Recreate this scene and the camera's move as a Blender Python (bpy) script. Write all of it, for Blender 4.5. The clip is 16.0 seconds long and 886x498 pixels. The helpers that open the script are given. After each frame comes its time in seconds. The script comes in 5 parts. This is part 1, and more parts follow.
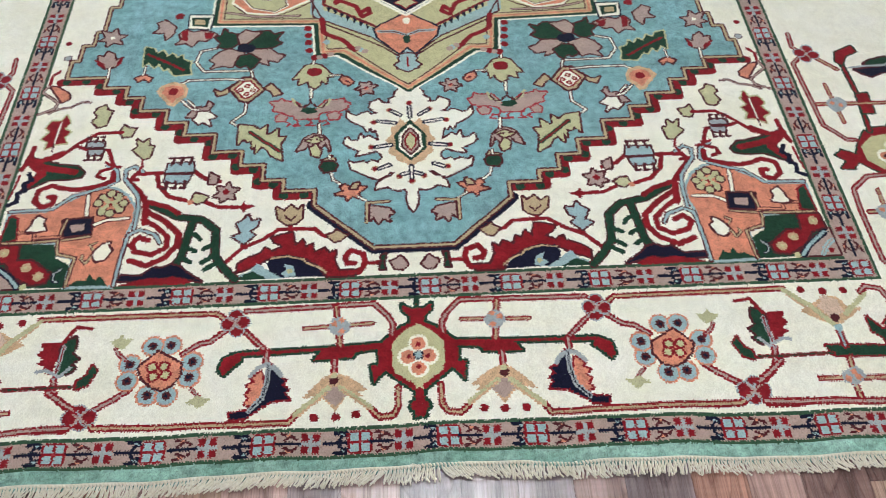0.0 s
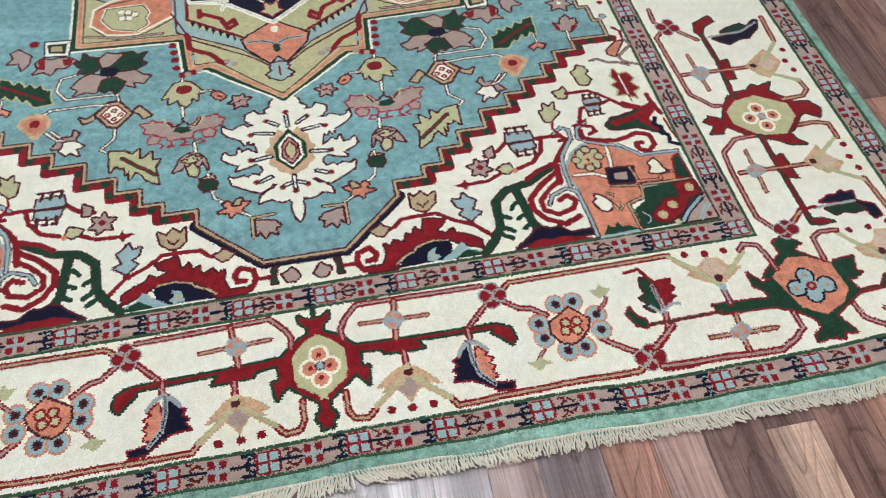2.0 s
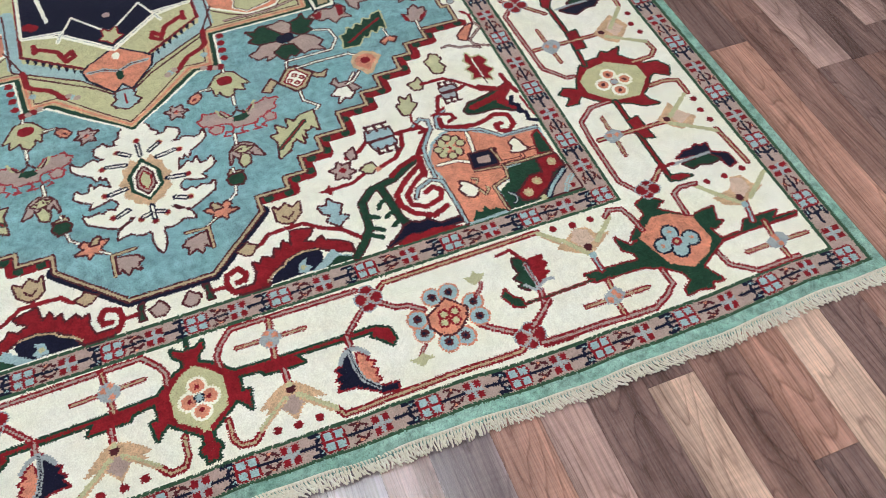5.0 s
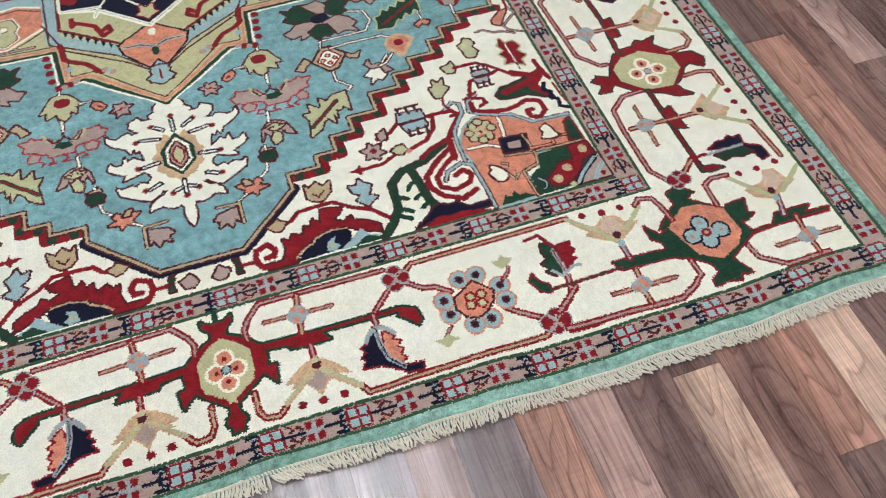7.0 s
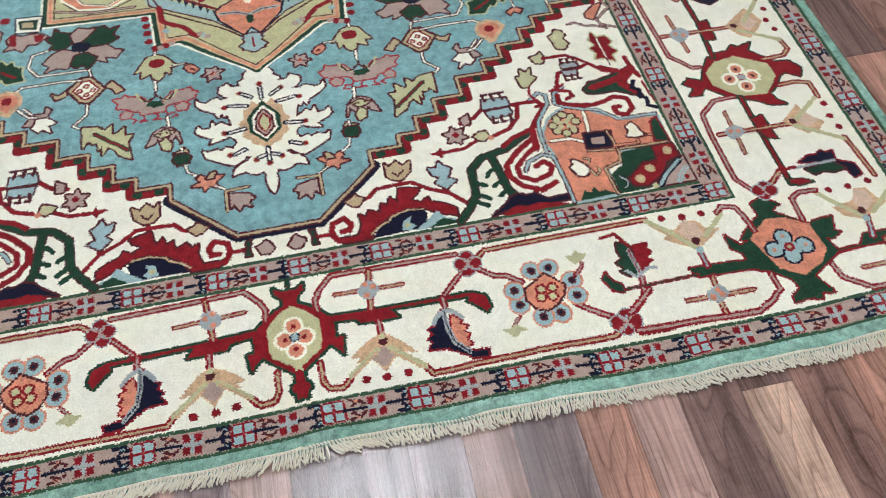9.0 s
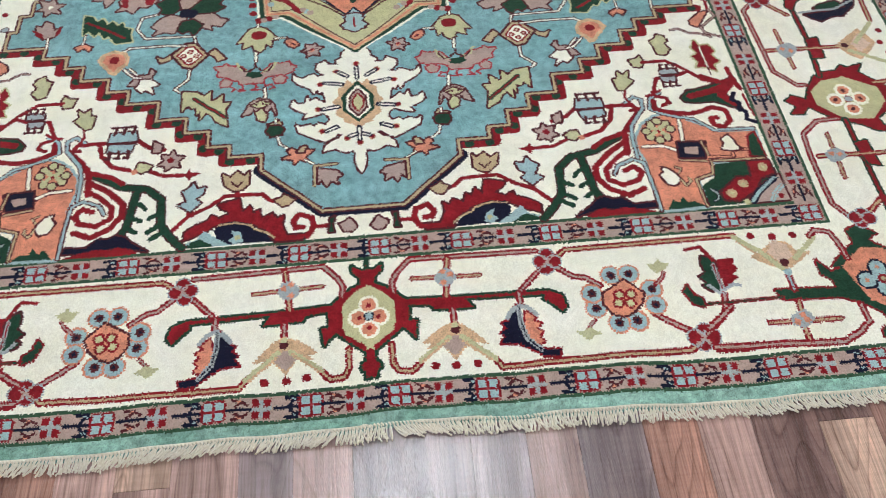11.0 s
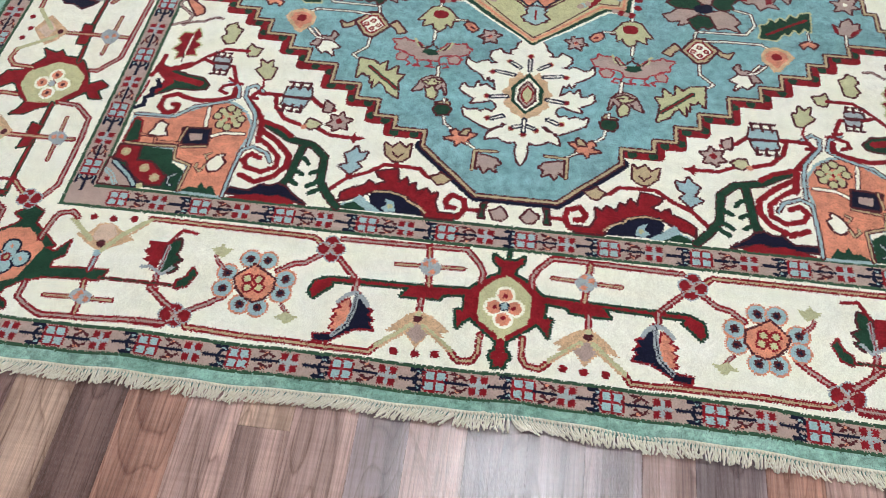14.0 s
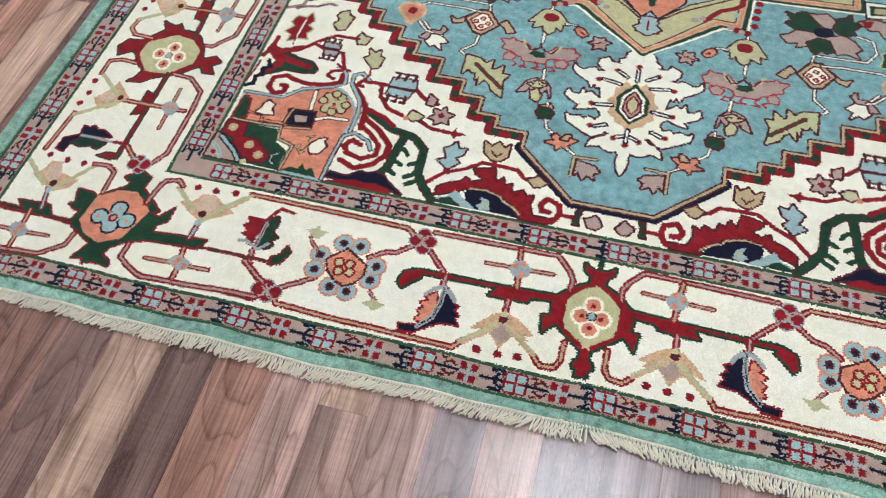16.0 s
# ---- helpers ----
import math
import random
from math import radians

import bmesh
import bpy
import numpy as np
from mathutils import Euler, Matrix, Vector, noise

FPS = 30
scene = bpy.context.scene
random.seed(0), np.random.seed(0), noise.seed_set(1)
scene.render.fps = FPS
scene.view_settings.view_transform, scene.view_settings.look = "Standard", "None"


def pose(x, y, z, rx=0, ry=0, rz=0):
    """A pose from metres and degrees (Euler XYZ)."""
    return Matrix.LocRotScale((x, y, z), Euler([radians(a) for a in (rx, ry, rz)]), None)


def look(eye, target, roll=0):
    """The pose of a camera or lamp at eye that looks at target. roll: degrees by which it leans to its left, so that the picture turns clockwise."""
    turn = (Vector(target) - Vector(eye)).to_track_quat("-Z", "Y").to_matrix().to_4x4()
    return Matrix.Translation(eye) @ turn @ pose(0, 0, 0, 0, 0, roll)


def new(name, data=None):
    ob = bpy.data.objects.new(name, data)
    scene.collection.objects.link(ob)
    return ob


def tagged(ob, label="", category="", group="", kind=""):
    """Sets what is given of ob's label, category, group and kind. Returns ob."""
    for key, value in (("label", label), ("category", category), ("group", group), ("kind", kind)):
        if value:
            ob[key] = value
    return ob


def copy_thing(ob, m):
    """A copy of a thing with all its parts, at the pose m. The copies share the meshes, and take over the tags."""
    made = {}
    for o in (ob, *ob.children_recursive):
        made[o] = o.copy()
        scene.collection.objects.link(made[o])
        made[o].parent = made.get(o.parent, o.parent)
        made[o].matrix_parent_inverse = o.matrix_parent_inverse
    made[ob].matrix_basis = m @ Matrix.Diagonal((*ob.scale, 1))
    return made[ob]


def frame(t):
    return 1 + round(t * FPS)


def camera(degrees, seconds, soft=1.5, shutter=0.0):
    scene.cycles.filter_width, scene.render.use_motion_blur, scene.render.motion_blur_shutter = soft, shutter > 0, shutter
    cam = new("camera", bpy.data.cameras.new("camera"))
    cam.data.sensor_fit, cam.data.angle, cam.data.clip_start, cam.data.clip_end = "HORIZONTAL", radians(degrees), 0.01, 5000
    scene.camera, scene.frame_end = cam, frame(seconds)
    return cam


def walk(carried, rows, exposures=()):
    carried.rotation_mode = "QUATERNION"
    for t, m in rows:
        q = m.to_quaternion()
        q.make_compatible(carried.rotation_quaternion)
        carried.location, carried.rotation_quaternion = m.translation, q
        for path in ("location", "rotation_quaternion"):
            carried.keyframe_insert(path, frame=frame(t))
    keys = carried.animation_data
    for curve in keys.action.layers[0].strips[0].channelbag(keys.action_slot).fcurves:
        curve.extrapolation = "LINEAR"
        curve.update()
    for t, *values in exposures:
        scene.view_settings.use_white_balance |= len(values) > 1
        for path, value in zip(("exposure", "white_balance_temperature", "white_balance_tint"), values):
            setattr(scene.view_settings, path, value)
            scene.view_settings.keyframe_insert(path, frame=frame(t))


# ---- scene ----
cam = camera(57.1, 16.0, 0.95)
PATH = [
    (0, (0.01, -0.741, 1.395), (0.068, 0.42, -0.232), -0),
    (0.5, (0.022, -0.735, 1.395), (0.132, 0.419, -0.235), 0.4),
    (1, (0.034, -0.736, 1.393), (0.19, 0.414, -0.236), 0.7),
    (1.5, (0.041, -0.739, 1.391), (0.262, 0.404, -0.236), 1.6),
    (2, (0.053, -0.74, 1.39), (0.324, 0.393, -0.236), 2),
    (2.5, (0.068, -0.742, 1.395), (0.375, 0.382, -0.23), 1.9),
    (3, (0.085, -0.746, 1.394), (0.422, 0.369, -0.231), 1.6),
    (3.5, (0.112, -0.754, 1.385), (0.472, 0.359, -0.237), 1.2),
    (4, (0.136, -0.753, 1.39), (0.519, 0.341, -0.239), 0.8),
    (5.15, (0.172, -0.748, 1.394), (0.609, 0.311, -0.245), 0.835),
    (6.5, (0.162, -0.752, 1.388), (0.585, 0.302, -0.258), 1.1),
    (7, (0.148, -0.759, 1.386), (0.534, 0.303, -0.264), 0.8),
    (7.5, (0.132, -0.761, 1.385), (0.485, 0.307, -0.269), 0.6),
    (8, (0.124, -0.76, 1.385), (0.444, 0.31, -0.274), 0.5),
    (8.5, (0.117, -0.756, 1.382), (0.399, 0.32, -0.28), 0.3),
    (9, (0.11, -0.755, 1.377), (0.361, 0.328, -0.286), 0.4),
    (10.25, (0.091, -0.756, 1.37), (0.25, 0.341, -0.296), -0.037),
    (11.5, (0.064, -0.756, 1.371), (0.115, 0.338, -0.303), -0.6),
    (12, (0.051, -0.754, 1.372), (0.058, 0.333, -0.307), -0.6),
    (12.5, (0.041, -0.757, 1.372), (0.008, 0.329, -0.307), -0.8),
    (13, (0.03, -0.755, 1.374), (-0.045, 0.325, -0.308), -0.9),
    (13.5, (0.018, -0.759, 1.371), (-0.104, 0.326, -0.305), -1.2),
    (14, (0.003, -0.765, 1.372), (-0.165, 0.318, -0.301), -1.3),
    (14.5, (-0.017, -0.77, 1.374), (-0.228, 0.303, -0.301), -1.6),
    (15, (-0.024, -0.765, 1.376), (-0.281, 0.291, -0.302), -2.6),
    (15.5, (-0.028, -0.766, 1.375), (-0.327, 0.285, -0.3), -3.1),
    (16, (-0.043, -0.775, 1.374), (-0.373, 0.273, -0.297), -2.8),
]
walk(cam, [(t, look(eye, target, roll)) for t, eye, target, roll in PATH], [(0.0, -0.02), (4.0, 0.02), (11.5, 0.02), (13.5, 0.03), (16.0, 0.06)])

# ---- light: a closed showroom lit by ceiling panels, all out of view ----
world = bpy.data.worlds.new("room_air")
world.use_nodes = True
world.node_tree.nodes["Background"].inputs["Color"].default_value = (0.8, 0.9, 1.0, 1)
world.node_tree.nodes["Background"].inputs["Strength"].default_value = 0.05
scene.world = world
PANEL_LIGHT = 30.0
CEILING = 2.9
# first panel gives the floor glare; the other five are added to even the light
PANELS = [(0.15, 0.6), (-2.1, 1.5), (2.5, -1.0), (-2.2, -2.6), (2.9, -2.8), (0.25, 4.4)]


# ---- materials ----
def nodes_of(name):
    mat = bpy.data.materials.new(name)
    mat.use_nodes = True
    tree = mat.node_tree
    return mat, tree, tree.nodes["Principled BSDF"]


def add(tree, kind, **values):
    n = tree.nodes.new(kind)
    for key, value in values.items():
        n.inputs[key.replace("_", " ")].default_value = value
    return n


def place_of(tree, scale=(1, 1, 1)):
    geo = tree.nodes.new("ShaderNodeNewGeometry")
    mp = tree.nodes.new("ShaderNodeMapping")
    mp.inputs["Scale"].default_value = scale
    tree.links.new(geo.outputs["Position"], mp.inputs["Vector"])
    return mp.outputs["Vector"]


def ramp(tree, fac, stops):
    r = tree.nodes.new("ShaderNodeValToRGB")
    while len(r.color_ramp.elements) < len(stops):
        r.color_ramp.elements.new(0.5)
    for e, (p, c) in zip(r.color_ramp.elements, stops):
        e.position, e.color = p, (*c, 1) if len(c) == 3 else c
    tree.links.new(fac, r.inputs["Fac"])
    return r.outputs["Color"]


def mix(tree, kind, fac, a, b):
    n = tree.nodes.new("ShaderNodeMix")
    n.data_type, n.blend_type = "RGBA", kind
    for sock, v in ((n.inputs["Factor"], fac), (n.inputs[6], a), (n.inputs[7], b)):
        if isinstance(v, (float, int)):
            sock.default_value = v
        elif isinstance(v, tuple):
            sock.default_value = (*v, 1)
        else:
            tree.links.new(v, sock)
    return n.outputs[2]


def srgb(r, g, b):
    return tuple(((c / 255 + 0.055) / 1.055) ** 2.4 if c > 10 else c / 3300 for c in (r, g, b))


def wool(name, colour, abrash=0.12, depth=0.66, blot=0.9, stain=(1, 1, 1)):
    """Knotted wool pile: tufts a millimetre or two wide, uneven dye in soft weft-wise bands."""
    mat, tree, b = nodes_of("wool_" + name)
    fine = add(tree, "ShaderNodeTexNoise", Scale=420.0, Detail=3.0, Roughness=0.7)
    tree.links.new(place_of(tree, (1, 0.75, 1)), fine.inputs["Vector"])
    band = add(tree, "ShaderNodeTexNoise", Scale=7.0, Detail=4.0, Roughness=0.65)
    tree.links.new(place_of(tree, (0.35, 1.8, 1)), band.inputs["Vector"])
    soil = add(tree, "ShaderNodeTexNoise", Scale=60.0, Detail=5.0, Roughness=0.65)
    tree.links.new(place_of(tree), soil.inputs["Vector"])
    dark = tuple(c * depth for c in colour)
    lite = tuple(min(1, c * 1.16 + 0.004) for c in colour)
    tuft = ramp(tree, fine.outputs["Fac"], [(0.32, dark), (0.48, colour), (0.66, lite)])
    lo, hi = 1 - abrash, 1 + abrash * 0.6
    tone = ramp(tree, band.outputs["Fac"], [(0.3, (lo, lo, lo)), (0.7, (hi, hi, hi))])
    c1 = mix(tree, "MULTIPLY", 1.0, tuft, tone)
    s2 = ramp(tree, soil.outputs["Fac"], [(0.3, (blot, blot, blot)), (0.66, (2 - blot, 2 - blot, 2 - blot))])
    c2 = mix(tree, "MULTIPLY", 1.0, c1, s2)
    if stain != (1, 1, 1):
        old = add(tree, "ShaderNodeTexNoise", Scale=9.0, Detail=4.0, Roughness=0.6)
        tree.links.new(place_of(tree), old.inputs["Vector"])
        c2 = mix(tree, "MULTIPLY", 1.0, c2, ramp(tree, old.outputs["Fac"], [(0.36, stain), (0.62, (1, 1, 1))]))
    tree.links.new(c2, b.inputs["Base Color"])
    b.inputs["Roughness"].default_value = 0.95
    b.inputs["Specular IOR Level"].default_value = 0.12
    b.inputs["Sheen Weight"].default_value = 0.12
    b.inputs["Sheen Roughness"].default_value = 0.5
    bump = add(tree, "ShaderNodeBump", Strength=0.55, Distance=0.0016)
    tree.links.new(fine.outputs["Fac"], bump.inputs["Height"])
    tree.links.new(bump.outputs["Normal"], b.inputs["Normal"])
    return mat


DYES = {
    "ivory": srgb(243, 241, 225), "teal": srgb(131, 173, 177), "red": srgb(138, 26, 34), "green": srgb(30, 64, 46),
    "navy": srgb(18, 20, 42), "coral": srgb(216, 140, 112), "olive": srgb(194, 192, 146), "camel": srgb(210, 174, 136),
    "tan": srgb(190, 168, 130), "mauve": srgb(178, 154, 142), "lightblue": srgb(158, 186, 188), "grey": srgb(164, 172, 172),
    "brown": srgb(84, 34, 38), "pink": srgb(166, 56, 64), "edge": srgb(146, 182, 168), "blush": srgb(216, 188, 164), "moss": srgb(54, 86, 62),
}
WOOLS = {n: wool(n, c, 0.1) for n, c in DYES.items() if n not in ("ivory", "teal", "edge", "coral", "green", "camel", "red")}
for n in ("coral", "green", "camel", "red"):
    WOOLS[n] = wool(n, DYES[n], 0.14, 0.6, 0.78)
WOOLS["ivory"] = wool("ivory", DYES["ivory"], 0.05, 0.88, 0.95, (0.97, 0.965, 0.91))
WOOLS["teal"] = wool("teal", DYES["teal"], 0.26, 0.62, 0.74, (0.9, 0.98, 0.96))
WOOLS["edge"] = wool("edge", DYES["edge"], 0.3, 0.58, 0.6, (0.78, 0.9, 0.86))
CODE = {n: i for i, n in enumerate(DYES)}


def cotton():
    mat, tree, b = nodes_of("cotton_fringe")
    n = add(tree, "ShaderNodeTexNoise", Scale=260.0, Detail=3.0)
    tree.links.new(place_of(tree), n.inputs["Vector"])
    info = tree.nodes.new("ShaderNodeObjectInfo")
    c = ramp(tree, n.outputs["Fac"], [(0.3, srgb(240, 230, 208)), (0.55, srgb(253, 246, 228)), (0.8, srgb(254, 250, 238))])
    t = ramp(tree, info.outputs["Random"], [(0.0, (0.92, 0.91, 0.88)), (1.0, (1, 1, 1))])
    tree.links.new(mix(tree, "MULTIPLY", 1.0, c, t), b.inputs["Base Color"])
    b.inputs["Roughness"].default_value = 0.9
    b.inputs["Specular IOR Level"].default_value = 0.15
    b.inputs["Subsurface Weight"].default_value = 0.4
    b.inputs["Subsurface Scale"].default_value = 0.003
    b.inputs["Subsurface Radius"].default_value = (1.0, 0.9, 0.8)
    return mat


def laminate(name, tone=None):
    """Walnut-look laminate: bands and arched figure along the board, fine fibres, a cross shimmer, embossed pores under satin lacquer."""
    mat, tree, b = nodes_of(name)
    if tone is None:
        rnd = tree.nodes.new("ShaderNodeNewGeometry").outputs["Random Per Island"]
        base = ramp(tree, rnd, [(k / 5, c) for k, c in enumerate(TIMBER.values())])
    else:
        rnd = tree.nodes.new("ShaderNodeObjectInfo").outputs["Random"]
        base = ramp(tree, rnd, [(0.0, tuple(c * 0.9 for c in tone)), (1.0, tuple(min(1, c * 1.1) for c in tone))])
    shift = tree.nodes.new("ShaderNodeVectorMath")
    shift.operation = "MULTIPLY_ADD"
    comb = tree.nodes.new("ShaderNodeCombineXYZ")
    for k in "XYZ":
        tree.links.new(rnd, comb.inputs[k])
    tree.links.new(comb.outputs[0], shift.inputs[0])
    shift.inputs[1].default_value = (17.0, 41.0, 9.0)
    tree.links.new(place_of(tree), shift.inputs[2])

    def grain_noise(sx, sy, detail, rough=0.55, bend=0.0):
        mp = tree.nodes.new("ShaderNodeMapping")
        mp.inputs["Scale"].default_value = (sx, sy, 1)
        tree.links.new(shift.outputs[0], mp.inputs["Vector"])
        n = add(tree, "ShaderNodeTexNoise", Scale=1.0, Detail=detail, Roughness=rough, Distortion=bend)
        tree.links.new(mp.outputs["Vector"], n.inputs["Vector"])
        return n.outputs["Fac"]

    def maths(kind, a, value):
        n = tree.nodes.new("ShaderNodeMath")
        n.operation = kind
        tree.links.new(a, n.inputs[0])
        n.inputs[1].default_value = value
        return n.outputs[0]
    band = grain_noise(21.0, 0.9, 2.0, 0.5, 0.3)
    figure = grain_noise(11.0, 2.0, 1.0, 0.4, 0.4)
    rings = maths("FRACT", maths("MULTIPLY", figure, 11.0), 0.0)
    fibre = grain_noise(260.0, 6.0, 5.0, 0.65)
    shimmer = grain_noise(9.0, 130.0, 3.0, 0.6)
    cloud = grain_noise(16.0, 5.0, 3.0)
    pores = grain_noise(640.0, 115.0, 2.0)
    c = mix(tree, "MULTIPLY", 1.0, base, ramp(tree, band, [(0.34, (0.62, 0.58, 0.57)), (0.46, (0.92, 0.9, 0.89)), (0.56, (1.05, 1.02, 1.0)), (0.68, (1.28, 1.25, 1.22))]))
    c = mix(tree, "MULTIPLY", 1.0, c, ramp(tree, rings, [(0.0, (0.66, 0.62, 0.61)), (0.1, (0.89, 0.87, 0.86)), (0.3, (1, 1, 1)), (0.9, (1.06, 1.05, 1.04)), (1.0, (0.7, 0.66, 0.65))]))
    c = mix(tree, "MULTIPLY", 1.0, c, ramp(tree, fibre, [(0.3, (0.55, 0.52, 0.51)), (0.5, (0.98, 0.98, 0.98)), (0.7, (1.24, 1.23, 1.22))]))
    c = mix(tree, "MULTIPLY", 1.0, c, ramp(tree, shimmer, [(0.35, (0.95, 0.94, 0.94)), (0.65, (1.06, 1.06, 1.06))]))
    c = mix(tree, "MULTIPLY", 1.0, c, ramp(tree, cloud, [(0.32, (0.8, 0.78, 0.78)), (0.66, (1.15, 1.15, 1.15))]))
    c = mix(tree, "MULTIPLY", 0.35, c, ramp(tree, pores, [(0.32, (0.62, 0.59, 0.57)), (0.45, (1, 1, 1))]))
    tree.links.new(c, b.inputs["Base Color"])
    b.inputs["Specular IOR Level"].default_value = 0.42
    tree.links.new(ramp(tree, pores, [(0.38, (0.42, 0.42, 0.42)), (0.5, (0.09, 0.09, 0.09)), (0.62, (0.04, 0.04, 0.04))]), b.inputs["Roughness"])
    bump = add(tree, "ShaderNodeBump", Strength=0.8, Distance=0.00036)
    tree.links.new(pores, bump.inputs["Height"])
    tree.links.new(bump.outputs["Normal"], b.inputs["Normal"])
    return mat


def plaster(name, colour):
    mat, tree, b = nodes_of(name)
    n = add(tree, "ShaderNodeTexNoise", Scale=6.0, Detail=6.0)
    tree.links.new(place_of(tree), n.inputs["Vector"])
    tree.links.new(ramp(tree, n.outputs["Fac"], [(0.3, tuple(c * 0.94 for c in colour)), (0.7, colour)]), b.inputs["Base Color"])
    b.inputs["Roughness"].default_value = 0.85
    return mat


COTTON = cotton()
TIMBER = {"dark": srgb(134, 110, 105), "red": srgb(188, 146, 130), "grey": srgb(150, 135, 136), "light": srgb(204, 176, 158), "brown": srgb(149, 118, 109), "pink": srgb(184, 156, 148)}
STRIPS = {n: laminate("laminate_" + n, c) for n, c in TIMBER.items()}
STRIP_REST = laminate("laminate_rest")
WALL, CEIL = plaster("wall_paint", (0.72, 0.71, 0.68)), plaster("ceiling_paint", (0.8, 0.8, 0.79))
JOINT = plaster("joint_dark", (0.035, 0.022, 0.018))
METAL = plaster("lamp_frame", (0.7, 0.7, 0.7))
GLOW, _t, _b = nodes_of("lamp_diffuser")
_b.inputs["Base Color"].default_value = (0.8, 0.8, 0.8, 1)
_b.inputs["Emission Color"].default_value = (0.87, 0.93, 1.0, 1)
_b.inputs["Emission Strength"].default_value = PANEL_LIGHT


# ---- building helpers ----
def part(name, bm, material, parent=None, label=""):
    me = bpy.data.meshes.new(name)
    bm.to_mesh(me)
    bm.free()
    me.materials.append(material)
    ob = new(name, me)
    ob.parent = parent
    return tagged(ob, label)


def box(x0, y0, z0, x1, y1, z1, bevel=0.0):
    bm = bmesh.new()
    bmesh.ops.create_cube(bm, size=1)
    bmesh.ops.transform(bm, matrix=Matrix.Translation(((x0 + x1) / 2, (y0 + y1) / 2, (z0 + z1) / 2)) @ Matrix.Diagonal((x1 - x0, y1 - y0, z1 - z0, 1)), verts=bm.verts)
    if bevel:
        bmesh.ops.bevel(bm, geom=bm.edges, offset=bevel, segments=2, affect="EDGES")
    return bm


# ---- room ----
RX0, RX1, RY0, RY1 = -4.6, 4.8, -3.8, 6.2
tagged(part("wall_north", box(RX0 - 0.12, RY1, -0.1, RX1 + 0.12, RY1 + 0.12, CEILING), WALL), "plain off-white painted showroom wall", "wall", kind="structure")
tagged(part("wall_south", box(RX0 - 0.12, RY0 - 0.12, -0.1, RX1 + 0.12, RY0, CEILING), WALL), "plain off-white painted showroom wall", "wall", kind="structure")
tagged(part("wall_west", box(RX0 - 0.12, RY0, -0.1, RX0, RY1, CEILING), WALL), "plain off-white painted showroom wall", "wall", kind="structure")
tagged(part("wall_east", box(RX1, RY0, -0.1, RX1 + 0.12, RY1, CEILING), WALL), "plain off-white painted showroom wall", "wall", kind="structure")
tagged(part("ceiling", box(RX0 - 0.12, RY0 - 0.12, CEILING, RX1 + 0.12, RY1 + 0.12, CEILING + 0.15), CEIL), "plain white ceiling over the showroom", "ceiling", kind="structure")


def ceiling_light():
    lamp = tagged(new("ceiling_light"), "flat rectangular white ceiling light panel", "ceiling light", "ceiling light panels")
    bm = bmesh.new()
    for x0, y0, x1, y1 in ((-0.38, -0.28, 0.38, -0.25), (-0.38, 0.25, 0.38, 0.28), (-0.38, -0.25, -0.35, 0.25), (0.35, -0.25, 0.38, 0.25)):
        b2 = box(x0, y0, -0.035, x1, y1, -0.002)
        me = bpy.data.meshes.new("tmp")
        b2.to_mesh(me)
        b2.free()
        bm.from_mesh(me)
        bpy.data.meshes.remove(me)
    part("frame", bm, METAL, lamp)
    part("diffuser", box(-0.348, -0.248, -0.025, 0.348, 0.248, -0.015), GLOW, lamp, "glowing white diffuser")
    return lamp


lamp = ceiling_light()
lamp.matrix_basis = pose(*PANELS[0], CEILING)
# unseen extra panels, added only to spread the light over rug and floor
for x, y in PANELS[1:]:
    copy_thing(lamp, pose(x, y, CEILING))

# ---- rug: a knot chart ----
KNOT = 0.0025
NX, J0, JC = 552, -91, 640
NR = JC - J0
colour = np.zeros((NR, 2 * NX), np.uint8)
owner = np.zeros((NR, 2 * NX), np.int32)
rng = np.random.default_rng(7)
# the pile leans row by row, so that every outline is saw-toothed
TOOTH = 0.26
uneven_x = np.repeat(rng.uniform(0.0, 2.0, (NR, 2 * NX // 5 + 1)), 5, 1)[:, :2 * NX]
uneven_y = np.repeat(rng.uniform(0.0, 2.0, (NR // 5 + 1, 2 * NX)), 5, 0)[:NR]
JX = rng.uniform(-0.2, 0.2, colour.shape) + TOOTH * uneven_x * (1 - 2 * (np.arange(NR)[:, None] % 2))
JY = rng.uniform(-0.2, 0.2, colour.shape) + TOOTH * uneven_y * (1 - 2 * (np.arange(2 * NX)[None, :] % 2))
OWNERS = []
now = {"mode": "pair", "ids": (0,)}


def motif(name, mode="pair", label=""):
    """Begins a motif. pair: one on each side of the rug's middle line; centre: one across it; whole: one, also across the rug's far half."""
    ids = []
    for _ in range(2 if mode == "pair" else 1):
        OWNERS.append((name, mode, label, None))
        ids.append(len(OWNERS) - 1)
    now["mode"], now["ids"], now["top"] = mode, ids, ids


def sub(name, label=""):
    """Begins a piece of the motif last begun: a part of that part."""
    ids = []
    for over in now["top"]:
        OWNERS.append((name, now["mode"], label, over))
        ids.append(len(OWNERS) - 1)
    now["ids"] = ids


def window(x0, x1, y0, y1):
    c0, c1 = max(0, int(x0) + NX - 2), min(2 * NX, int(x1) + NX + 3)
    r0, r1 = max(0, int(y0) - J0 - 2), min(NR, int(y1) - J0 + 3)
    if c0 >= c1 or r0 >= r1:
        return None
    s = (slice(r0, r1), slice(c0, c1))
    X = np.arange(c0, c1)[None, :] - NX + 0.5 + JX[s]
    Y = np.arange(r0, r1)[:, None] + J0 + 0.5 + JY[s]
    return s, X, Y


def knot(s, mask, name, ident):
    colour[s][mask] = CODE[name]
    owner[s][mask] = ident


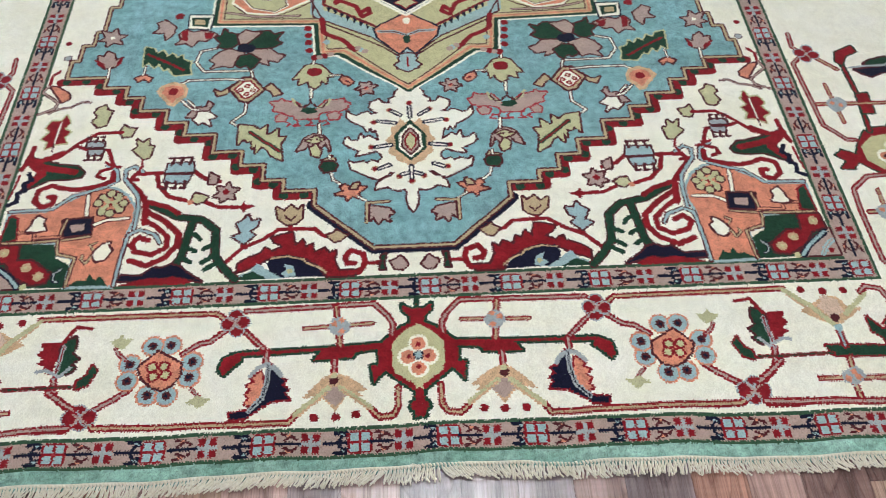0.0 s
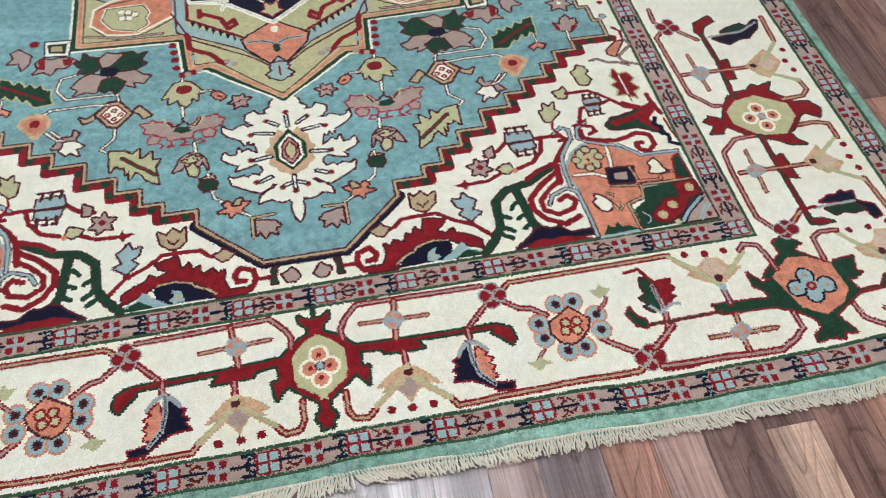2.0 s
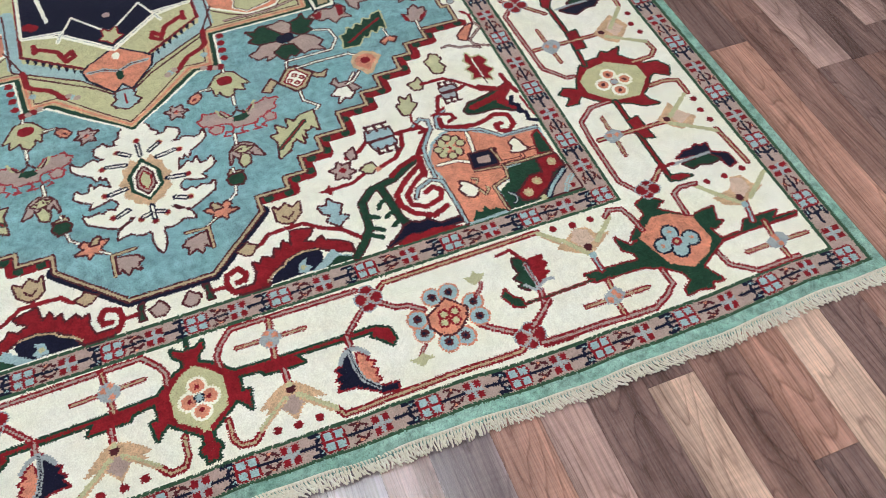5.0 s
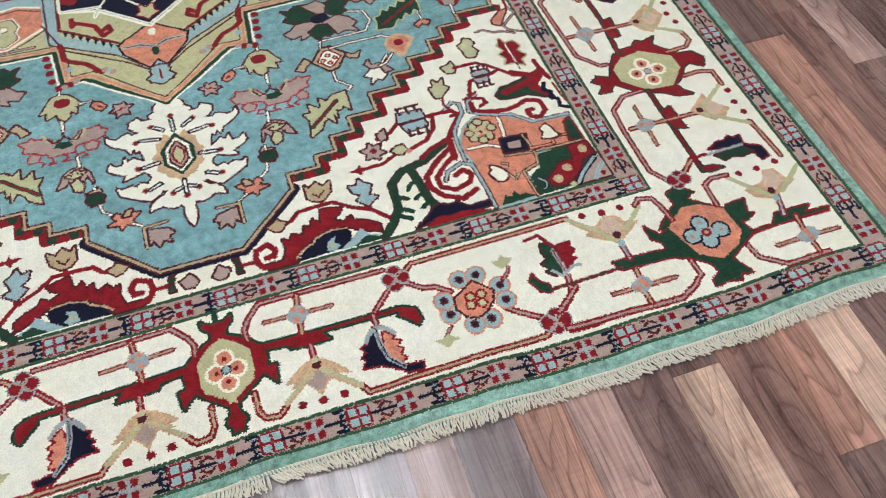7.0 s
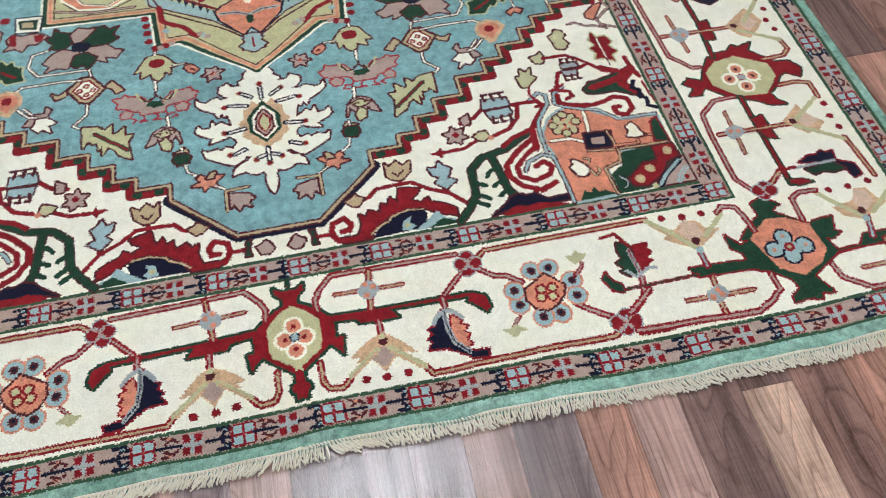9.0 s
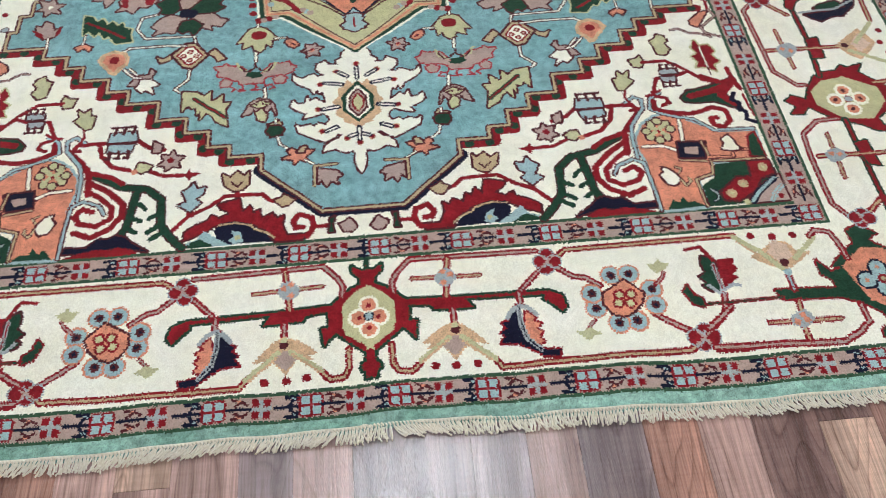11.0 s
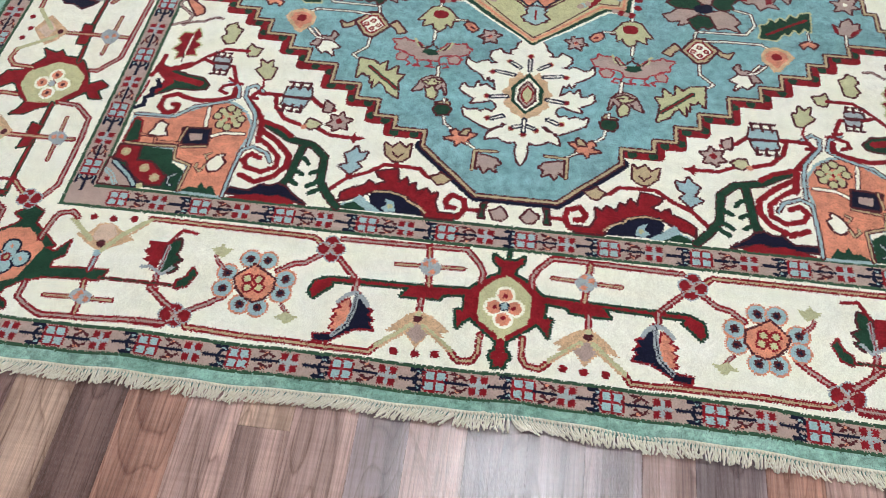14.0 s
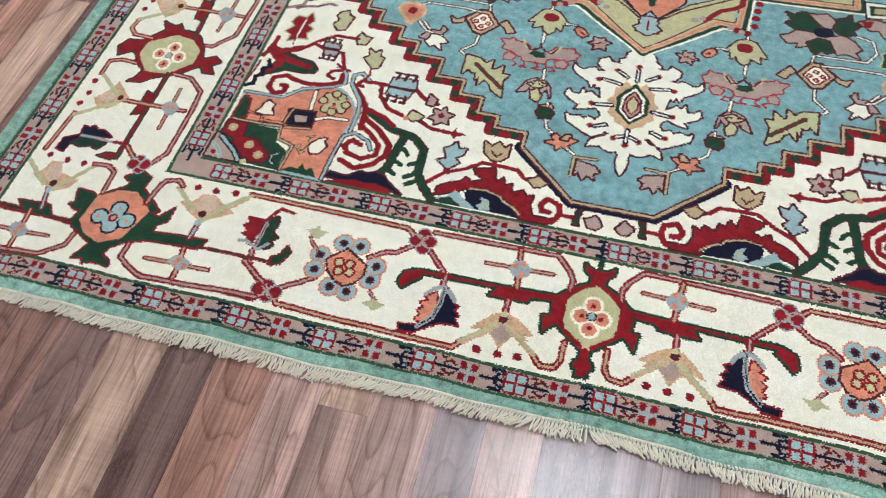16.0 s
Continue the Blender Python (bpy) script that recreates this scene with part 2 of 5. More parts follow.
def inside(name, pts, ident):
    xs, ys = pts[:, 0], pts[:, 1]
    w = window(xs.min(), xs.max(), ys.min(), ys.max())
    if w is None:
        return
    s, X, Y = w
    mask = np.zeros(X.shape, bool)
    for (x0, y0), (x1, y1) in zip(pts, np.roll(pts, -1, 0)):
        if y0 != y1:
            mask ^= ((y0 > Y) != (y1 > Y)) & (X < (x1 - x0) * (Y - y0) / (y1 - y0) + x0)
    knot(s, mask, name, ident)


def along(name, width, pts, ident):
    for (x0, y0), (x1, y1) in zip(pts[:-1], pts[1:]):
        h = width / 2
        w = window(min(x0, x1) - h, max(x0, x1) + h, min(y0, y1) - h, max(y0, y1) + h)
        if w is None:
            continue
        s, X, Y = w
        dx, dy = x1 - x0, y1 - y0
        u = np.clip(((X - x0) * dx + (Y - y0) * dy) / max(dx * dx + dy * dy, 1e-6), 0, 1)
        knot(s, (X - x0 - u * dx) ** 2 + (Y - y0 - u * dy) ** 2 < h * h, name, ident)


def sides(pts):
    p = np.array(pts, float).reshape(-1, 2)
    yield p, now["ids"][0]
    if now["mode"] != "one":
        yield p * (-1, 1), now["ids"][-1]


def fill(name, pts, rim=None, width=2.0):
    if rim:
        for p, i in sides(pts):
            along(rim, 2 * width, np.vstack([p, p[:1]]), i)
    for p, i in sides(pts):
        inside(name, p, i)


def stroke(name, width, pts, core=None, core_width=0.0):
    for p, i in sides(pts):
        along(name, width, p, i)
    if core:
        for p, i in sides(pts):
            along(core, core_width, p, i)


def dot(name, x, y, r, rim=None, width=1.5):
    if rim:
        for p, i in sides((x, y)):
            along(rim, 2 * (r + width), np.vstack([p, p + 0.01]), i)
    for p, i in sides((x, y)):
        along(name, 2 * r, np.vstack([p, p + 0.01]), i)


def block(name, x0, y0, x1, y1):
    inside(name, np.array(((x0, y0), (x1, y0), (x1, y1 + 4), (x0, y1 + 4)), float), now["ids"][0])


# bands, from the edge inwards (in knots)
FRONT = (-79, -76.3, -58, -55.2, 51, 53.8, 72, 75)
SIDE = (543.5, 540, 519, 515.8, 379, 376.2, 355.6, 352.5)
motif("outer_band", "whole", "plain sea-green outer band")
block("edge", -NX - 2, J0 - 2, NX + 2, JC)
colour[:], owner[:] = CODE["edge"], 0


def band(k, name):
    block(name, -SIDE[k], FRONT[k], SIDE[k], JC)


band(0, "moss")
motif("outer_guard_ground", "whole", "mauve guard stripe")
band(1, "mauve")
motif("border_ground", "whole", "ivory main border")
band(2, "moss")
band(3, "ivory")
motif("inner_guard_ground", "whole", "mauve guard stripe")
band(4, "moss")
band(5, "mauve")
motif("spandrel_ground", "whole", "ivory field corners")
band(6, "moss")
band(7, "ivory")


# guard stripes: a row of small devices, across (u) and along (v) either way
def device(kind, u, v, turned, half):
    def at(*uv):
        p = np.array(uv, float).reshape(-1, 2) * (1, half / 8.0)
        p = p + (u, v)
        return p[:, ::-1] if turned else p

    def sq(name, a, b, c, e):
        inside(name, at(a, b, c, b, c, e, a, e), now["ids"][0])

    def ln(name, w, *uv):
        along(name, w, at(*uv), now["ids"][0])
    if kind == "square":
        motif("guard_flower", "one")
        sq("red", -9, -8, 9, 8)
        for a in (-7, 1):
            for b in (-6.5, 1):
                sq("lightblue", a, b, a + 6, b + 5.5)
        for a, b in ((-9, -8), (7.5, -8), (-9, 6.5), (7.5, 6.5)):
            sq("mauve", a, b, a + 1.5, b + 1.5)
        sq("pink", -1.2, -1.2, 1.2, 1.2)
    elif kind == "cross":
        motif("guard_cross", "one")
        sq("grey", -7, -2, 7, 2)
        sq("grey", -1.5, -6, 1.5, 6)
        for a in (-6.5, 1.5):
            for b in (-7, 1.5):
                sq("red", a, b, a + 5, b + 5.5)
    elif kind == "navy":
        motif("guard_twig", "one")
        ln("navy", 2.8, -10, 0, 9, 0)
        for e in (-1, 1):
            ln("navy", 2.6, 1, 1.5 * e, 3, 5 * e, 8, 4 * e, 10, 6 * e)
            ln("navy", 3.0, -2, 7 * e, 6, 7 * e)
            ln("lightblue", 1.2, 3, 5.8 * e, 5, 5.6 * e)
    else:
        motif("guard_twig", "one")
        ln("navy", 2.5, -9, 0, 10, 0)
        for e in (-1, 1):
            ln("brown", 2.3, -3, 2.5 * e, 2, 5.5 * e, -5, 7 * e)
            ln("brown", 2.3, 2, 5.5 * e, 6, 3 * e)
            ln("coral", 1.2, -1, 5.5 * e, 1, 6 * e)


def guard(squares, start, stop, v, turned, half):
    """Devices along a stripe between its square flowers: brown twig, cross, navy twig, again and again. The weaver's spacing drifts."""
    squares = [u / (1000 * KNOT) for u in squares]
    while squares[-1] < stop:
        squares.append(squares[-1] + 74)
    for a, b in zip(squares[:-1], squares[1:]):
        for q, kind in ((0, "square"), (0.26, "brown"), (0.49, "cross"), (0.77, "navy")):
            u = a + q * (b - a)
            if start <= u <= stop:
                device(kind, u, v, turned, half)


guard((-828, -649, -470, -296, -132, 29, 194, 375, 563, 742, 916), -345, 372, 62.5, False, 8.0)
guard((-1385, -1196, -1009, -834, -652, -477, -283, -110, 50, 207, 388, 565, 737, 924, 1124, 1316), -533, 534, -67, False, 8.6)
guard((-20, 169, 329, 510, 704), 74, JC, 366, True, 8.6)
guard((-110, 70, 232, 398, 576), 74, JC, -366, True, 8.6)
guard((-205, -14, 171, 339, 530, 715), -60, JC, 529.5, True, 9.8)
guard((-290, -100, 72, 239, 409, 591), -60, JC, -529.5, True, 9.8)

# field: stepped outline with a chequered stair below it
OUTLINE = (0, 103, 34, 103, 86, 151, 86, 168, 114, 168, 114, 181, 133, 181, 133, 199, 154, 199, 154, 217, 181, 217, 181, 240, 210, 240, 210, 257, 230, 257, 230, 274, 256, 274, 256, 292, 273, 292, 273, 307, 296, 307, 296, 322, 335, 322, 335, 347, 328, 347, 328, 370, 318, 370, 318, 391, 311, 391, 311, 412, 311, 430, 302, 430, 302, 448, 293, 448, 293, 640)
STAIR = (86, 168, 114, 168, 114, 181, 133, 181, 133, 199, 154, 199, 154, 217, 181, 217, 181, 240, 210, 240, 210, 257, 230, 257, 230, 274, 256, 274, 256, 292, 273, 292, 273, 307, 296, 307, 296, 322, 335, 322)
motif("stair", "pair", "dark red and green chequered stair")
steps = [(x + 4, y - 5) for x, y in zip(STAIR[0::2], STAIR[1::2])]
stroke("red", 10.0, [v for p in steps for v in p])
tile = 0
for (ax, ay), (bx, by) in zip(steps[:-1], steps[1:]):
    span = abs(bx - ax) + abs(by - ay)
    for q in range(max(1, int(span / 9))):
        s = (q + 0.5) / max(1, int(span / 9))
        tile += 1
        if tile % 2:
            dot("green", round(ax + (bx - ax) * s), round(ay + (by - ay) * s), 4.2)
motif("field_ground", "whole", "sea-green open field")
stroke("navy", 13.0, OUTLINE[:6])
fill("teal", OUTLINE + (0, 640))
stroke("brown", 5.6, OUTLINE, "tan", 2.4)

motif("medallion_hexagon", "centre", label="olive hexagon with dark red hooked outline")
fill("red", (0, 51, 0, 41, 6, 42, 12, 46, 11, 40, 6, 35, 5, 29, 13, 25, 22, 18, 28, 12, 48, 11, 72, 10, 136, 9, 141, 8, 149, 4, 151, -6, 147, -10, 142, -4, 135, 2, 136, 6, 74, 8, 80, 0, 71, 0, 50, 1, 48, 5, 31, 7, 30, -7, 36, -7, 34, -22, 30, -16, 25, -12, 18, -18, 7, -27, 0, -32, 0, -36, 6, -39, 7, -43, 0, -50, -4, -51, -3, -29), "green", 2.4)
fill("olive", (0, 28, 10, 22, 20, 11, 20, -6, 18, -14, 7, -22, -3, -29))
sub("flower", label="coral four-petalled flower")
dot("ivory", 0, 10, 8.0)
dot("ivory", 0, -11, 8.0)
dot("ivory", 8, -1, 8.0)
dot("coral", 0, 10, 5.6)
dot("coral", 0, -11, 5.6)
dot("coral", 8, -1, 5.6)
dot("red", 0, 9, 2.0)
dot("red", 0, -10, 2.0)
dot("red", 7, -1, 2.0)
dot("navy", 0, 0, 4.0)
dot("lightblue", 0, 0, 2.8)
motif("trellis_line")
stroke("red", 5.6, (20, 19, 19, 28, 23, 36, 34, 48, 135, 46), "mauve", 1.8)
motif("trellis_line")
stroke("red", 5.6, (152, 40, 158, 45, 296, 46), "tan", 1.8)
motif("trellis_line")
stroke("red", 5.6, (137, 30, 118, 11), "mauve", 1.8)
motif("trellis_line")
stroke("red", 5.6, (147, 31, 160, 20, 169, 18, 180, 10), "mauve", 1.8)
motif("trellis_line")
stroke("red", 5.6, (16, -26, 16, -41, 20, -48, 30, -49, 37, -42), "tan", 1.8)
motif("trellis_line")
stroke("red", 5.6, (91, -44, 96, -51, 237, -48, 242, -44), "tan", 1.8)
motif("trellis_line")
stroke("red", 5.6, (216, -18, 225, -25, 240, -34), "mauve", 1.8)
motif("trellis_line")
stroke("red", 5.6, (257, -33, 272, -20), "mauve", 1.8)
motif("trellis_line")
stroke("red", 5.6, (254, -44, 257, -49, 281, -49), "mauve", 1.8)
motif("crossing_flower")
dot("red", 143, 42, 5.2, "grey", 1.2)
dot("red", 141, 29, 5.2, "grey", 1.2)
dot("red", 137, 36, 5.2, "grey", 1.2)
dot("red", 148, 35, 5.2, "grey", 1.2)
stroke("mauve", 1.6, (139, 41, 146, 30))
stroke("mauve", 1.6, (148, 40, 137, 30))
motif("crossing_flower")
dot("red", 250, -35, 5.6, "grey", 1.2)
dot("red", 247, -43, 5.6, "grey", 1.2)
dot("red", 242, -39, 5.6, "grey", 1.2)
dot("red", 255, -39, 5.6, "grey", 1.2)
stroke("mauve", 1.6, (245, -35, 252, -44))
stroke("mauve", 1.6, (255, -35, 242, -44))
motif("cross_flower")
stroke("red", 5.6, (64, 46, 60, 11), "tan", 1.8)
stroke("red", 4.4, (35, 30, 88, 28), "tan", 1.6)
fill("grey", (52, 29, 56, 35, 62, 38, 67, 35, 70, 28, 66, 22, 60, 20, 54, 23))
dot("coral", 59, 34, 2.4)
dot("coral", 65, 31, 2.4)
dot("coral", 59, 24, 2.4)
motif("palmette", label="camel and mauve forked palmette")
stroke("red", 5.6, (64, 0, 64, -16), "mauve", 1.8)
fill("camel", (64, -11, 53, -15, 38, -27, 46, -28, 41, -32, 54, -30, 62, -43, 72, -32, 83, -34, 79, -30, 88, -32, 80, -23, 73, -16))
fill("mauve", (64, -22, 52, -29, 62, -39, 73, -30))
stroke("olive", 4.4, (59, -24, 37, -41))
stroke("olive", 4.4, (68, -24, 91, -44))
stroke("camel", 2.0, (58, -26, 38, -42))
stroke("camel", 2.0, (69, -28, 89, -45))
dot("brown", 64, -18, 3.6)
dot("olive", 64, -14, 2.4)
motif("seed_dot")
dot("red", 47, -46, 3.2)
motif("seed_dot")
dot("red", 62, -47, 3.2)
motif("seed_dot")
dot("red", 78, -47, 3.2)
motif("feather_leaf", label="navy and coral feathered leaf")
stroke("red", 5.6, (116, 9, 116, 0), "mauve", 1.8)
fill("navy", (112, -2, 105, -11, 106, -14, 100, -16, 103, -20, 98, -24, 101, -27, 97, -32, 110, -33, 124, -42, 128, -45, 139, -46, 140, -41, 128, -40, 120, -35, 116, -21, 113, -11), "red", 1.7)
fill("coral", (119, -8, 126, -13, 123, -16, 129, -19, 125, -23, 129, -26, 126, -29, 129, -34, 124, -36, 119, -30, 116, -21), "red", 1.7)
stroke("grey", 3.6, (104, -12, 108, -6, 115, -2, 122, -5, 127, -11))
stroke("grey", 4.0, (114, -2, 114, -16, 117, -30, 126, -40), "navy", 1.2)
motif("rosette", label="eight-petalled blue and coral rosette")
sub("petal")
dot("lightblue", 190, 18, 7.2, "coral", 1.6)
dot("brown", 190, 18, 3.6)
dot("navy", 190, 18, 1.6)
sub("petal")
dot("lightblue", 204, 18, 7.2, "coral", 1.6)
dot("brown", 204, 18, 3.6)
dot("navy", 204, 18, 1.6)
sub("petal")
dot("lightblue", 219, 3, 7.2, "coral", 1.6)
dot("brown", 219, 3, 3.6)
dot("navy", 219, 3, 1.6)
sub("petal")
dot("lightblue", 219, -11, 7.2, "coral", 1.6)
dot("brown", 219, -11, 3.6)
dot("navy", 219, -11, 1.6)
sub("petal")
dot("lightblue", 202, -23, 7.2, "coral", 1.6)
dot("brown", 202, -23, 3.6)
dot("navy", 202, -23, 1.6)
sub("petal")
dot("lightblue", 188, -24, 7.2, "coral", 1.6)
dot("brown", 188, -24, 3.6)
dot("navy", 188, -24, 1.6)
sub("petal")
dot("lightblue", 173, -10, 7.2, "coral", 1.6)
dot("brown", 173, -10, 3.6)
dot("navy", 173, -10, 1.6)
sub("petal")
dot("lightblue", 172, 3, 7.2, "coral", 1.6)
dot("brown", 172, 3, 3.6)
dot("navy", 172, 3, 1.6)
sub("flower_heart", label="coral heart with four olive squares")
fill("coral", (199, 13, 206, 6, 212, 0, 208, -9, 200, -16, 192, -19, 185, -15, 180, -7, 181, 2, 190, 7), "brown", 2.0)
dot("red", 193, 0, 4.8)
dot("red", 202, 0, 4.8)
dot("red", 191, -7, 4.8)
dot("red", 200, -8, 4.8)
dot("olive", 193, 0, 2.8)
dot("olive", 202, 0, 2.8)
dot("olive", 191, -7, 2.8)
dot("olive", 200, -8, 2.8)
motif("small_leaf")
stroke("red", 3.6, (232, 17, 229, 12, 223, 7), "mauve", 1.2)
fill("olive", (220, 26, 226, 25, 230, 30, 232, 26, 238, 24, 234, 20, 227, 16, 223, 20))
motif("small_leaf")
stroke("red", 3.6, (170, -20, 164, -26), "mauve", 1.2)
fill("olive", (154, -28, 160, -28, 165, -25, 173, -31, 166, -33, 163, -36, 158, -32))
motif("leaf", label="red and green halved leaf")
stroke("red", 5.6, (271, -20, 274, -7), "mauve", 1.8)
fill("green", (265, 29, 274, 24, 273, 10, 272, -4, 264, -2, 260, 2, 264, 5, 259, 10, 265, 14, 263, 21), "brown", 2.0)
fill("red", (276, 25, 291, 25, 288, 19, 292, 15, 286, 11, 290, 7, 284, 4, 284, 0, 276, -4, 275, 10))
stroke("grey", 3.2, (272, 21, 274, -6), "red", 1.2)
stroke("red", 3.2, (254, 36, 266, 38, 274, 24))
stroke("grey", 2.8, (264, 2, 270, -5, 282, 1, 288, 0))
motif("corner_hexagon", label="coral hexagon with dark green hooked outline")
fill("green", (388, 42, 400, 47, 412, 37, 403, 33, 406, 28, 428, 12, 432, 15, 449, 16, 444, 2, 449, 0, 440, -5, 434, -3, 438, -16, 458, -16, 467, -6, 499, -7, 489, -14, 514, -14, 511, -18, 460, -17, 436, -19, 426, -24, 408, -33, 417, -49, 407, -47, 405, -52, 397, -49, 390, -49, 382, -50, 383, -45, 392, -40, 389, -32, 378, -24, 362, -18, 318, -16, 314, -7, 342, -8, 362, -10, 361, -2, 354, 3, 354, 17, 363, 5, 373, 8, 365, 10, 376, 20, 390, 30), "red", 1.7)
stroke("red", 3.6, (318, -14, 269, -14, 254, -14), "green", 1.2)
stroke("red", 2.0, (437, -18, 461, -18, 511, -17))
fill("green", (247, 4, 243, -2, 248, -13, 256, -16, 256, -9, 250, -5), "red", 1.7)
fill("coral", (393, 25, 410, 23, 427, 13, 430, -13, 421, -24, 401, -31, 384, -22, 373, 9))
sub("flower", label="pale blue four-petalled flower")
dot("lightblue", 400, 5, 6.4, "navy", 2.0)
dot("lightblue", 414, -6, 6.4, "navy", 2.0)
dot("lightblue", 400, -13, 6.4, "navy", 2.0)
dot("lightblue", 388, -5, 6.4, "navy", 2.0)
dot("lightblue", 399, -2, 5.6)
dot("lightblue", 405, -7, 5.6)
dot("red", 401, -5, 4.4)
dot("tan", 401, -5, 2.0)
dot("coral", 400, 6, 1.6)
dot("coral", 415, -6, 1.6)
dot("coral", 388, -5, 1.6)
motif("palmette", label="camel and mauve forked palmette")
stroke("red", 5.6, (328, 15, 329, -8), "lightblue", 1.8)
fill("camel", (303, 24, 316, 16, 328, 9, 344, 18, 353, 25, 342, 27, 337, 36, 326, 38, 314, 30))
fill("blush", (318, 28, 326, 38, 336, 34, 338, 22, 327, 16))
stroke("olive", 4.4, (296, 44, 313, 29, 326, 11))
stroke("olive", 4.4, (360, 38, 339, 20))
stroke("camel", 2.0, (297, 40, 312, 24))
dot("brown", 329, 17, 3.6)
dot("lightblue", 329, 8, 3.2)
motif("seed_dot")
dot("red", 310, 44, 3.2)
motif("seed_dot")
dot("red", 327, 42, 3.2)
motif("seed_dot")
dot("red", 344, 42, 3.2)
motif("palmette", label="camel and mauve forked palmette")
stroke("red", 5.6, (479, 11, 473, -10), "lightblue", 1.8)
fill("camel", (454, 24, 460, 14, 473, 8, 496, 17, 504, 21, 496, 26, 492, 38, 481, 39, 476, 28))
fill("blush", (474, 26, 481, 38, 491, 35, 492, 23, 478, 13))
stroke("olive", 4.4, (448, 41, 464, 22, 476, 10))
stroke("olive", 4.4, (514, 34, 486, 13))
dot("brown", 477, 16, 3.6)
dot("lightblue", 477, 8, 3.2)
motif("seed_dot")
dot("red", 460, 42, 3.2)
motif("seed_dot")
dot("red", 478, 42, 3.2)
motif("seed_dot")
dot("red", 498, 44, 3.2)
motif("trellis_line")
stroke("red", 5.6, (357, 40, 363, 45, 374, 42, 377, 34, 380, 16), "mauve", 1.8)
motif("trellis_line")
stroke("red", 5.6, (449, 44, 434, 45, 425, 40, 424, 17), "mauve", 1.8)
motif("trellis_line")
stroke("red", 5.6, (255, -47, 352, -51, 366, -45, 376, -38, 375, -25), "mauve", 1.8)
motif("trellis_line")
stroke("red", 5.6, (427, -27, 429, -39, 449, -53, 488, -54), "mauve", 1.8)
motif("trellis_line")
stroke("red", 5.6, (276, -18, 262, -28, 254, -33), "mauve", 1.8)
motif("cross_flower")
stroke("red", 5.6, (329, -18, 327, -30), "tan", 1.8)
stroke("red", 4.4, (301, -33, 356, -34), "tan", 1.6)
stroke("red", 5.6, (326, -37, 326, -47), "tan", 1.8)
fill("grey", (318, -30, 323, -27, 330, -25, 335, -28, 336, -33, 330, -37, 324, -39, 318, -36))
dot("coral", 328, -29, 2.4)
dot("coral", 322, -34, 2.4)
dot("coral", 330, -33, 2.4)
motif("cross_flower")
stroke("red", 5.6, (482, -14, 480, -31), "tan", 1.8)
stroke("red", 4.4, (450, -35, 509, -36), "tan", 1.6)
stroke("red", 5.6, (480, -38, 480, -51), "tan", 1.8)
fill("grey", (471, -33, 479, -28, 485, -27, 490, -30, 491, -36, 484, -41, 478, -42, 472, -39))
dot("coral", 480, -30, 2.4)
dot("coral", 482, -38, 2.4)
dot("coral", 481, -33, 2.4)
motif("medallion_hexagon", label="olive hexagon with dark red hooked outline")
fill("red", (422, 214, 430, 218, 445, 219, 452, 226, 457, 222, 472, 226, 465, 216, 472, 208, 484, 196, 498, 194, 505, 183, 499, 172, 487, 180, 481, 178, 472, 166, 462, 158, 464, 150, 471, 142, 456, 144, 445, 152, 423, 161, 404, 177, 398, 169, 387, 170, 394, 179, 386, 186, 394, 192, 406, 186, 411, 198), "green", 1.7)
fill("olive", (428, 206, 448, 209, 474, 194, 475, 179, 458, 160, 434, 162, 415, 179, 415, 194), "olive", 2.0)
sub("flower", label="coral four-petalled flower")
dot("ivory", 443, 194, 8.0)
dot("ivory", 455, 183, 8.0)
dot("ivory", 444, 171, 8.0)
dot("ivory", 432, 183, 8.0)
dot("coral", 443, 194, 5.2)
dot("coral", 455, 183, 5.2)
dot("coral", 444, 171, 5.2)
dot("coral", 432, 183, 5.2)
dot("brown", 443, 194, 2.0)
dot("brown", 455, 183, 2.0)
dot("brown", 444, 171, 2.0)
dot("brown", 432, 183, 2.0)
dot("grey", 444, 183, 3.2, "red", 0.8)
motif("trellis_arm")
stroke("green", 6.4, (428, 214, 433, 264, 432, 312), "red", 2.8)
fill("red", (432, 263, 443, 264, 441, 237, 430, 237), "green", 1.7)
fill("red", (431, 323, 450, 332, 453, 323, 440, 317, 432, 304, 427, 309), "green", 1.7)
motif("trellis_arm")
stroke("green", 6.4, (432, 159, 432, 104, 432, 55), "red", 2.8)
fill("red", (430, 132, 442, 134, 442, 117, 444, 105, 434, 108), "green", 1.7)
fill("red", (430, 59, 444, 58, 452, 53, 437, 52), "green", 1.7)
motif("trellis_line")
stroke("red", 5.6, (411, 204, 404, 204, 387, 224, 384, 308, 394, 319), "mauve", 1.8)
motif("trellis_line")
stroke("red", 5.6, (392, 353, 390, 333, 396, 325), "mauve", 1.8)
motif("trellis_line")
stroke("red", 5.6, (406, 319, 425, 298), "tan", 1.8)
motif("trellis_line")
stroke("red", 5.6, (503, 283, 506, 320), "tan", 1.8)
motif("trellis_line")
stroke("red", 5.6, (502, 223, 504, 210, 496, 202, 474, 201), "tan", 1.8)
motif("trellis_line")
stroke("red", 5.6, (474, 166, 490, 167, 503, 163, 503, 145), "tan", 1.8)
motif("trellis_line")
stroke("red", 5.6, (503, 94, 507, 49), "tan", 1.8)
motif("trellis_line")
stroke("red", 5.6, (426, 161, 406, 160, 389, 146, 387, 122, 387, 70, 398, 53), "mauve", 1.8)
motif("trellis_line")
stroke("red", 5.6, (431, 72, 411, 55), "tan", 1.8)
motif("crossing_flower")
dot("red", 404, 329, 5.2, "grey", 1.2)
dot("red", 399, 316, 5.2, "grey", 1.2)
dot("red", 395, 324, 5.2, "grey", 1.2)
